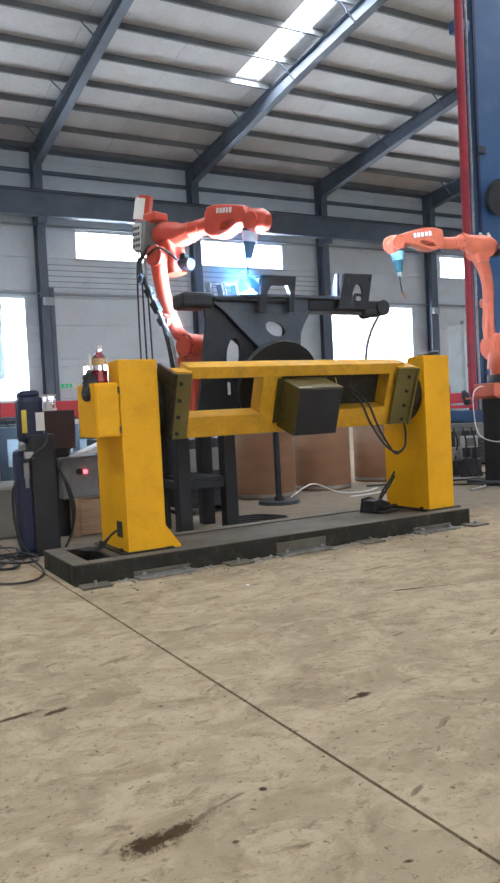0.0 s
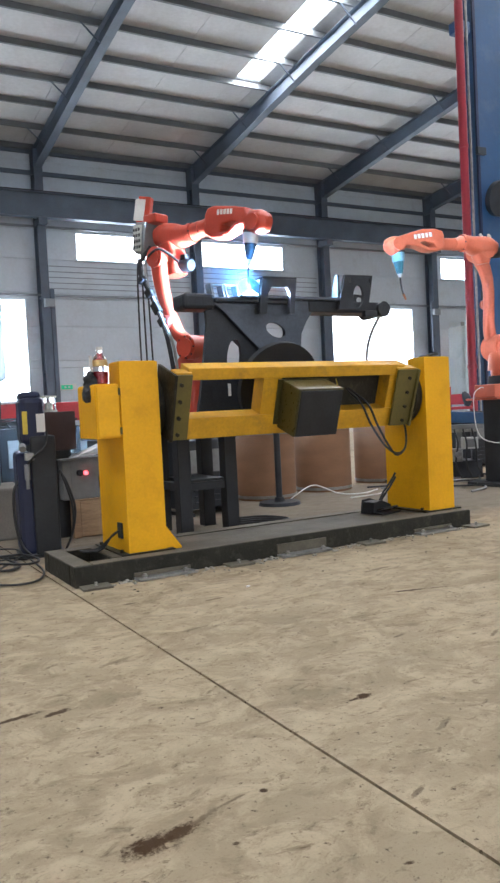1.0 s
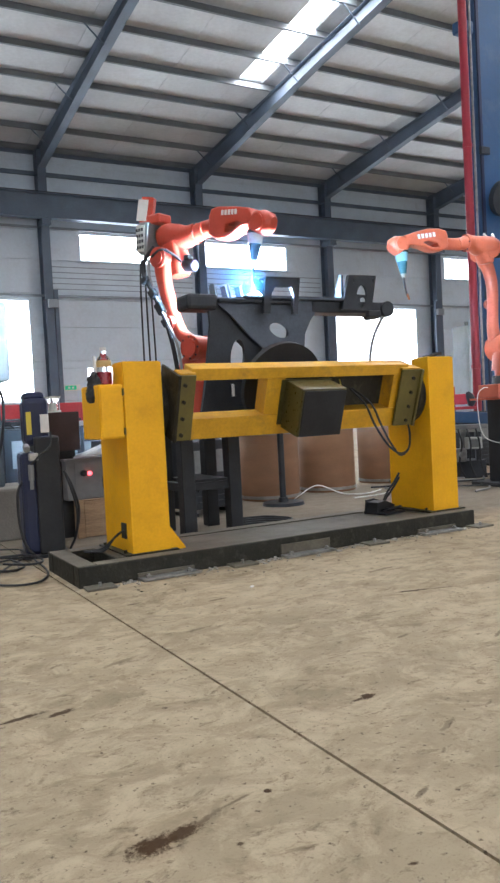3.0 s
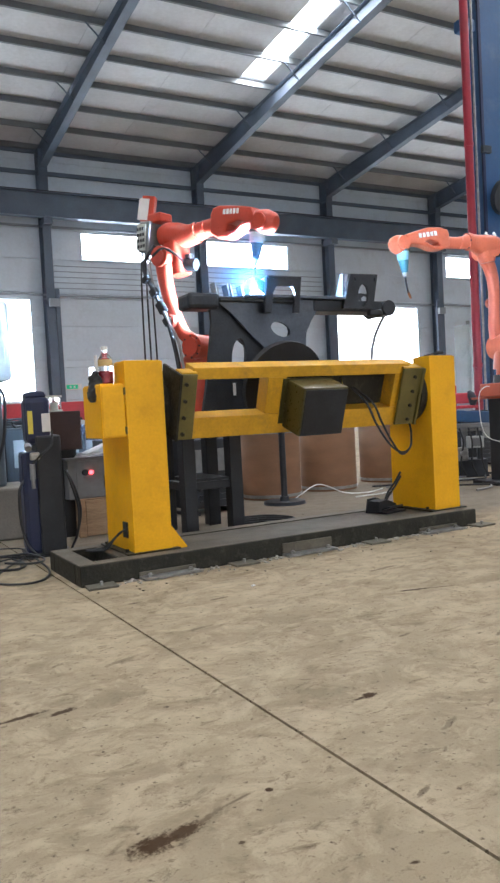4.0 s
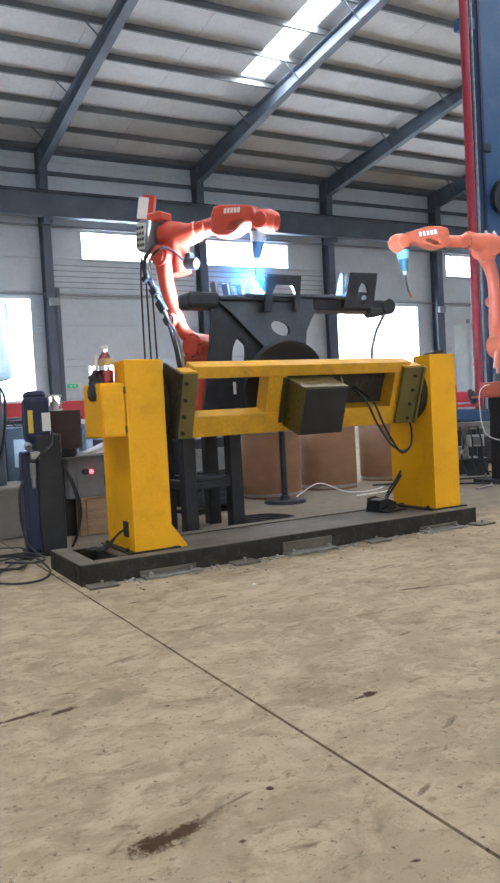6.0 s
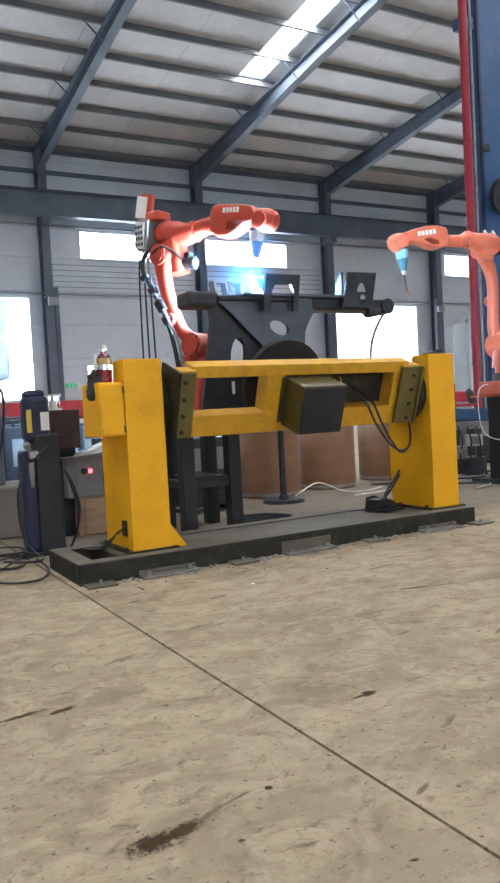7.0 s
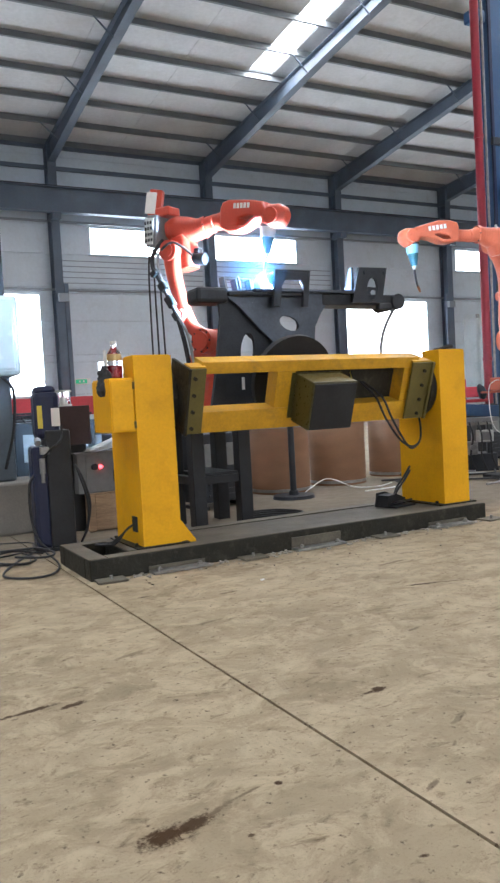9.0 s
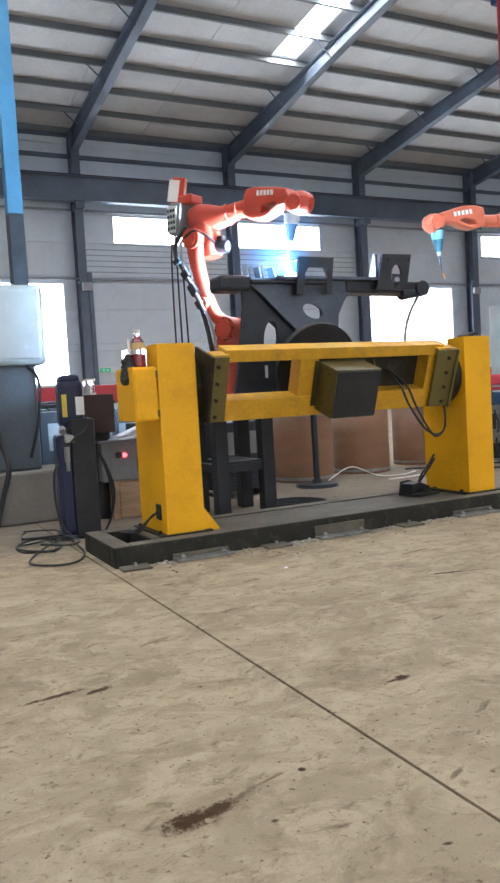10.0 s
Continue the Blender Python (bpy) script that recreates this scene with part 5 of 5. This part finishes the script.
def build_bottle():
    b = thing("plastic_bottle", pose(1.415, 4.24, 1.086), "clear plastic bottle with dark red liquid on the yellow box", "bottle")
    prof = [(0, 0.036), (0.006, 0.042), (0.06, 0.043), (0.12, 0.043), (0.15, 0.036), (0.175, 0.018), (0.195, 0.016)]
    part("shell", loft(bmesh.new(), [(0, 0, z) for z, _ in prof], [(r, r) for _, r in prof], (0, 1, 0), 2.2, 28), "clear", b, "", True)
    part("liquid", loft(bmesh.new(), [(0, 0, z) for z in (0.004, 0.01, 0.075)], [(0.034, 0.034), (0.040, 0.040), (0.040, 0.040)], (0, 1, 0), 2.2, 28), "red_liquid", b, "dark red liquid", True)
    part("label", rod((0, 0, 0.105), (0, 0, 0.140), 0.044, 0.041, 28), "amber", b, "amber label", True)
    part("cap", rod((0, 0, 0.195), (0, 0, 0.215), 0.019, seg=20), "white", b, "white cap", True)
    part("straw", rod((-0.05, 0, 0.0), (-0.055, 0, 0.165), 0.010, seg=10), "white", b, "", True)
    g = part("glove", loft(bmesh.new(), spline([(0, 0, 0.14), (-0.012, 0, 0.09), (-0.02, 0, 0.03), (-0.045, 0, -0.03), (-0.05, 0, -0.08)], 4), [(0.012, 0.02), (0.014, 0.025), (0.018, 0.03), (0.02, 0.035), (0.022, 0.04), (0.024, 0.045), (0.026, 0.05), (0.028, 0.05), (0.03, 0.05), (0.03, 0.05), (0.032, 0.05), (0.033, 0.05), (0.033, 0.05), (0.03, 0.045), (0.028, 0.04), (0.024, 0.035), (0.016, 0.02)]), "rubber", None, "", True)
    for vv in g.data.vertices:
        vv.co += Vector((noise.noise(vv.co * 38), noise.noise(vv.co * 38 + Vector((5, 0, 0))), noise.noise(vv.co * 30 + Vector((0, 7, 0))))) * 0.022
    g.matrix_basis = pose(1.352, 4.235, 1.05, 0, 0, 50) @ Matrix.Scale(0.78, 4)
    tagged(g, "black work glove hung over the yellow box", "glove")


def build_pedal():
    p = thing("foot_switch", pose(3.49, 4.36, 0.111, 0, 0, 12), "black steel foot switch with cables on the base", "foot switch")
    part("foot_plate", boxed((0, 0, 0.008), (0.22, 0.18, 0.012), 0.003), "black", p)
    part("hood", sheet([(-0.10, 0.014), (-0.085, 0.085), (0.0, 0.092), (0.085, 0.06), (0.10, 0.014)], [], pose(-0.01, 0.035, 0), 0.10), "black", p)
    part("side_cheek", sheet([(-0.11, 0.0), (-0.09, 0.10), (-0.01, 0.105), (0.09, 0.07), (0.11, 0.0)], [], pose(-0.01, 0.092, 0), 0.008), "black", p)
    part("pedal", boxed((0.0, -0.055, 0.04), (0.16, 0.07, 0.012), 0.004, (-16, 0, 0)), "dark_steel", p)
    for k in range(2):
        part("pedal_cable", hose([(0.06, 0.06, 0.06 + 0.02 * k), (0.11, 0.07, 0.10 + 0.03 * k), (0.17, 0.05, 0.17 + 0.03 * k), (0.215, 0.03, 0.24 + 0.03 * k)], 0.008), "rubber", p, "", True)


def build_cables():
    r = random.Random(7)
    for k in range(4):
        cx, cy = r.uniform(0.92, 1.15), r.uniform(4.85, 5.3)
        pts = []
        for i in range(7):
            a = r.uniform(0, 0.6) + i * 0.9 + k
            pts.append((cx + (0.12 + 0.10 * r.random()) * math.cos(a) - 0.02 * i, cy + (0.16 + 0.14 * r.random()) * math.sin(a), 0.010 + 0.012 * (k % 4)))
        o = part("coiled_cable", hose(pts, 0.005 + 0.002 * (k % 2), 8, 6), "rubber", None, "", True)
        tagged(o, "loose dark cable coiled on the concrete floor", "cable", "loose floor cables")
    o = part("coiled_cable", hose([(1.13, 5.0, 0.012), (1.10, 4.55, 0.012), (1.0, 4.30, 0.012), (0.86, 4.28, 0.012), (0.76, 4.45, 0.012), (0.9, 4.8, 0.012), (1.08, 5.1, 0.012)], 0.0065, 8), "rubber", None, "", True)
    tagged(o, "loose dark cable coiled on the concrete floor", "cable", "loose floor cables")
    for k in range(10):
        x0, y0 = r.uniform(4.9, 6.6), r.uniform(5.5, 6.6)
        pts = [(x0 + 0.28 * i + r.uniform(-0.05, 0.05), y0 + r.uniform(-0.22, 0.22), 0.012 + 0.01 * (k % 3)) for i in range(5)]
        o = part("floor_cable", hose(pts, 0.010, 8, 6), "rubber" if k % 3 else "grey_hose", None, "", True)
        tagged(o, "dark cable lying on the concrete floor", "cable", "loose floor cables")
    for k in range(4):
        x0, y0 = 2.75 + 0.05 * k, 5.0 + 0.1 * k
        o = part("floor_cable", hose([(x0, y0, 0.012), (x0 + 0.15, y0 - 0.15, 0.014), (x0 + 0.35, y0 - 0.05, 0.012), (x0 + 0.25, y0 + 0.2, 0.016), (x0 - 0.02, y0 + 0.3, 0.012)], 0.009), "rubber", None, "", True)
        tagged(o, "dark cable lying on the concrete floor", "cable", "loose floor cables")


def build_right_side():
    # red riser pipe, conduit and blue column
    p = thing("riser_pipe", pose(7.64, 7.5, 0), "tall red painted riser pipe with clamps", "pipe")
    part("pipe", rod((0, 0, 0), (0, 0, 11.3), 0.056, seg=28), "red_pipe", p, "", True)
    for z in (1.3, 4.2, 7.0):
        part("clamp", rod((0, 0, z), (0, 0, z + 0.05), 0.064, seg=28), "red_pipe", p, "", True)
        part("clamp_arm", boxed((0.12, 0.12, z + 0.025), (0.22, 0.04, 0.04), 0.004, (0, 0, 45)), "galv", p)
    c = part("conduit", rod((7.77, 7.5, 0.0), (7.77, 7.5, 11.3), 0.016, seg=12), "galv", None, "", True)
    tagged(c, "thin grey conduit beside the red pipe", "conduit")
    b = thing("blue_column", pose(8.41, 7.725, 0), "broad blue painted steel mast", "column")
    bm = bmesh.new()
    box(bm, (0, 0, 5.6), (0.80, 0.15, 11.2), 0.01)
    part("mast", bm, "blue", b)
    part("edge_strip", boxed((-0.37, -0.09, 5.6), (0.05, 0.03, 11.2), 0.004), "navy", b)
    for z in (2.3, 4.25, 6.6):
        part("bracket", boxed((-0.34, -0.115, z), (0.16, 0.05, 0.10), 0.006), "dark_steel", b)
    part("clamp_box", boxed((-0.60, -0.06, 5.85), (0.22, 0.18, 0.16), 0.02), "blue", b)
    part("lamp_disc", rod((-0.10, -0.16, 3.62), (-0.10, -0.24, 3.60), 0.24, seg=36), "black", b, "round black fan housing", True)
    part("fan_arm", boxed((-0.10, -0.115, 3.62), (0.08, 0.08, 0.08), 0.005), "black", b)
    g = thing("electrical_cabinet", pose(9.19, 9.12, 0), "tall light grey electrical cabinet against the mast", "cabinet")
    part("body", boxed((0, 0, 1.08), (0.44, 0.35, 1.96), 0.008), "cabinet", g)
    part("plinth", boxed((0, 0, 0.05), (0.42, 0.33, 0.1), 0.004), "mid_grey", g)
    part("door", boxed((-0.224, 0.0, 1.10), (0.008, 0.26, 1.84), 0.003), "cabinet", g)
    part("front_door", boxed((0.02, -0.179, 1.10), (0.36, 0.008, 1.84), 0.003), "cabinet", g)
    for z in (1.25, 1.5, 1.8):
        part("latch", boxed((-0.10, -0.187, z), (0.03, 0.012, 0.10), 0.003), "mid_grey", g)
    part("lifting_eye", rod((-0.2, -0.12, 2.06), (-0.2, -0.12, 2.12), 0.03, seg=16), "galv", g, "", True)
    # dark machines behind the cell
    r = random.Random(11)
    spots = [(1.78, 7.35, 0.75, 0.4, 0.84), (2.95, 6.25, 0.55, 0.4, 0.66), (2.35, 6.6, 0.5, 0.4, 0.7), (6.75, 7.9, 0.5, 0.45, 0.72), (7.5, 7.4, 0.55, 0.45, 0.66), (0.95, 7.8, 0.8, 0.5, 0.80), (1.75, 8.1, 0.7, 0.5, 0.86), (2.7, 8.6, 0.6, 0.5, 0.75), (3.4, 9.3, 0.6, 0.5, 0.8), (8.4, 9.3, 0.6, 0.5, 0.85)]
    for x, y, w, d, h in spots:
        k = thing("power_source", pose(x, y, 0, 0, 0, r.uniform(-12, 12)), "dark grey welding power source with vents", "power source", "power sources")
        part("case", boxed((0, 0, h / 2 + 0.03), (w, d, h - 0.06), 0.012), r.choice(["black", "dark_steel", "black"]), k)
        part("front_panel", boxed((0, -d / 2 - 0.003, h * 0.72), (w * 0.8, 0.008, h * 0.3), 0.002), "mid_grey", k)
        for i in range(5):
            part("vent_slat", boxed((0, -d / 2 - 0.006, h * 0.18 + 0.05 * i), (w * 0.7, 0.012, 0.014)), "dark_steel", k)
        for s in (-1, 1):
            part("skid", boxed((s * w * 0.4, 0, 0.015), (0.05, d, 0.03)), "rubber", k)
        part("handle", hose([(-w * 0.3, 0, h), (-w * 0.3, 0, h + 0.06), (w * 0.3, 0, h + 0.06), (w * 0.3, 0, h)], 0.012, 8, 4), "rubber", k)
    k = thing("machine_tool", pose(6.42, 6.52, 0, 0, 0, -28.7), "small grey machine tool with a blue bed and red arm", "machine")
    part("bed", boxed((0.0, 0.05, 0.10), (0.40, 0.34, 0.20), 0.01), "dark_steel", k)
    for sx in (-0.17, -0.03, 0.13):
        part("upright", boxed((sx, -0.03 - 0.2 * sx, 0.39), (0.06, 0.07, 0.40), 0.006), "mid_grey" if sx < 0 else "dark_steel", k)
    part("cross_slide", boxed((0.0, -0.05, 0.585), (0.44, 0.20, 0.05), 0.006), "mid_grey", k)
    part("guide_rail", boxed((-0.02, -0.12, 0.54), (0.40, 0.03, 0.03), 0.004), "galv", k)
    part("terminal_box", boxed((0.06, -0.12, 0.40), (0.17, 0.12, 0.13), 0.008), "cabinet", k, "pale grey terminal box")
    part("box_flap", boxed((0.055, -0.184, 0.40), (0.10, 0.008, 0.09), 0.002), "mid_grey", k)
    part("gear_block", boxed((-0.10, -0.13, 0.27), (0.13, 0.12, 0.15), 0.02), "galv", k)
    part("spindle", rod((-0.10, -0.19, 0.28), (-0.10, -0.26, 0.28), 0.035, seg=20), "galv", k, "", True)
    part("bed_cover", boxed((0.02, 0.05, 0.69), (0.52, 0.30, 0.13), 0.012, (0, 5, 0)), "blue", k, "blue painted bed cover")
    arm = part("swing_arm", boxed((-0.06, 0.0, 0.90), (0.34, 0.14, 0.12), 0.015), "red", k, "red painted arm")
    part("arm_lip", boxed((-0.02, -0.02, 0.80), (0.30, 0.10, 0.035), 0.008), "red", arm)
    part("arm_post", rod((-0.14, 0.02, 0.75), (-0.14, 0.02, 0.86), 0.04, seg=20), "black", k, "", True)
    part("clamp_head", loft(bmesh.new(), [(0.06, -0.08, 0.82), (0.07, -0.09, 0.87), (0.05, -0.08, 0.93), (0.03, -0.07, 0.98)], [(0.03, 0.03), (0.05, 0.045), (0.045, 0.05), (0.02, 0.02)], (0, 1, 0), 2.4, 14), "black", k, "", True)
    part("lever", hose([(0.07, -0.1, 0.86), (0.12, -0.13, 0.90), (0.16, -0.14, 0.88)], 0.012, 8), "black", k, "", True)
    for i in range(3):
        part("control_hose", hose([(-0.12 + 0.1 * i, -0.16, 0.56), (-0.10 + 0.1 * i, -0.22, 0.40), (-0.13 + 0.12 * i, -0.22, 0.18), (-0.08 + 0.12 * i, -0.26, 0.02)], 0.010, 8), "rubber", k, "", True)
    o = part("hanging_wire", hose([(5.80, 5.52, 1.0), (5.728, 5.538, 1.0), (5.673, 5.565, 0.926), (5.668, 5.558, 0.716), (5.683, 5.543, 0.582), (5.73, 5.521, 0.50), (5.83, 5.48, 0.455), (5.95, 5.45, 0.445)], 0.0045, 8), "white", None, "", True)
    tagged(o, "thin white wire hanging from the robot pedestal", "cable")
    v = thing("valve_unit", pose(7.02, 6.35, 0), "grey metal valve unit on a low stand", "valve unit")
    part("block", boxed((0, 0, 0.62), (0.26, 0.18, 0.2), 0.01), "mid_grey", v)
    part("leg", boxed((0, 0, 0.26), (0.06, 0.06, 0.52), 0.004), "mid_grey", v)
    part("foot", boxed((0, 0, 0.01), (0.3, 0.3, 0.02), 0.003), "mid_grey", v)
    for k in range(3):
        part("fitting", rod((-0.08 + 0.08 * k, -0.09, 0.64), (-0.08 + 0.08 * k, -0.16, 0.64), 0.022, seg=14), "galv", v, "", True)
    part("pipe_elbow", hose([(0.10, -0.05, 0.70), (0.12, -0.06, 0.95), (0.16, -0.1, 1.05), (0.28, -0.12, 1.08)], 0.018, 10), "grey_hose", v, "", True)


def build_far_things():
    # long red gantry beam on black trestles, low along the hall
    g = thing("red_gantry_beam", pose(14, 22.5, 0), "long red painted gantry beam resting on black trestles", "beam")
    part("beam", boxed((0, 0, 1.13), (26, 0.5, 0.55), 0.02), "red", g)
    for k in range(7):
        part("trestle", boxed((-12 + 4 * k, 0, 0.425), (0.5, 0.8, 0.85), 0.02), "black", g)
    for x, w, h in ((4.5, 2.4, 0.9), (7.6, 2.2, 0.8), (10.6, 2.4, 0.85), (17.5, 2.2, 0.8), (20.6, 2.6, 0.85)):
        o = thing("machine_bench", pose(x, 19.5, 0), "dark steel workbench far across the hall", "bench", "far benches")
        part("bench_top", boxed((0, 0, h), (w, 0.8, 0.06), 0.01), "dark_steel", o)
        part("drawer_case", boxed((-w * 0.25, 0, h / 2), (w * 0.4, 0.7, h - 0.06), 0.01), "black", o)
        for sx in (0.1, 0.45):
            for sy in (-0.3, 0.3):
                part("leg", boxed((w * sx, sy, (h - 0.03) / 2), (0.07, 0.07, h - 0.03)), "dark_steel", o)


def build_left_side():
    b = thing("jib_post", pose(1.66, 9.0, 0), "slim steel jib post, bright blue above and dark grey below", "post")
    part("lower_post", boxed((0, 0, 1.53), (0.17, 0.17, 3.06), 0.006), "dark_steel", b)
    part("upper_post", boxed((0, 0, 7.05), (0.17, 0.17, 7.98), 0.006), "bright_blue", b)
    m = thing("monitor_kiosk", pose(0.90, 6.3, 0), "pale grey plastic-covered screen housing on a dark column", "kiosk")
    part("housing", boxed((0.0, 0, 1.53), (0.78, 0.40, 0.62), 0.035), "film", m)
    part("screen_bezel", boxed((0.0, -0.203, 1.53), (0.68, 0.012, 0.52), 0.005), "film", m)
    part("column", boxed((0.0, 0.02, 0.81), (0.62, 0.30, 0.82), 0.02), "slate", m)
    part("cable", hose([(0.24, -0.14, 1.22), (0.32, -0.16, 1.1), (0.30, -0.17, 0.8), (0.22, -0.17, 0.5)], 0.012), "rubber", m, "", True)
    part("plinth", boxed((0.0, 0.0, 0.2), (1.0, 0.6, 0.40), 0.02), "stone", m, "grey concrete plinth")
    part("cable", hose([(-0.05, -0.17, 1.1), (-0.02, -0.22, 0.7), (0.02, -0.33, 0.45), (-0.05, -0.36, 0.2), (-0.1, -0.4, 0.02)], 0.02), "rubber", m, "", True)


def build_debris():
    """Weld slag and scraps scattered before the base."""
    r = random.Random(5)
    bm = bmesh.new()
    for k in range(70):
        x, y = r.uniform(1.0, 4.4), r.choice([r.uniform(3.4, 3.97), r.uniform(3.7, 3.96), r.uniform(4.75, 5.6)])
        q = r.uniform(0.003, 0.008)
        box(bm, (x, y, q * 0.3 + 0.0005), (q * r.uniform(1, 2.4), q, q * 0.6), 0, (0, 0, r.uniform(0, 180)))
    o = part("slag_chips", bm, "base_top")
    tagged(o, "scattered dark slag chips on the concrete floor", "debris", kind="stuff")
    o = part("paper_scrap", boxed((0, 0, 0.004), (0.022, 0.012, 0.007), 0.002, (0, 0, 25)), "white")
    o.matrix_basis = pose(1.85, 3.41, 0)
    tagged(o, "tiny white paper scrap on the concrete floor", "scrap")


build_debris()
build_drums()
build_welder()
build_control_cabinet()
build_bottle()
build_pedal()
build_cables()
build_right_side()
build_far_things()
build_left_side()


def motions():
    """The welding robot swings slowly about its upright axis as the seam advances."""
    turn = [(0.0, 0.0), (1.0, 0.35), (2.5, 1.2), (4.0, 2.3), (5.0, 2.9), (6.0, 3.4), (7.5, 4.0), (8.5, 4.5), (10.0, 5.2)]
    walk(turret_one, [(t, pose(0, 0, 0, 0, 0, a)) for t, a in turn])
    walk(halo, [(t, pose(2.725 + 0.0095 * a, 4.80 + 0.004 * a, 1.74)) for t, a in turn])


motions()
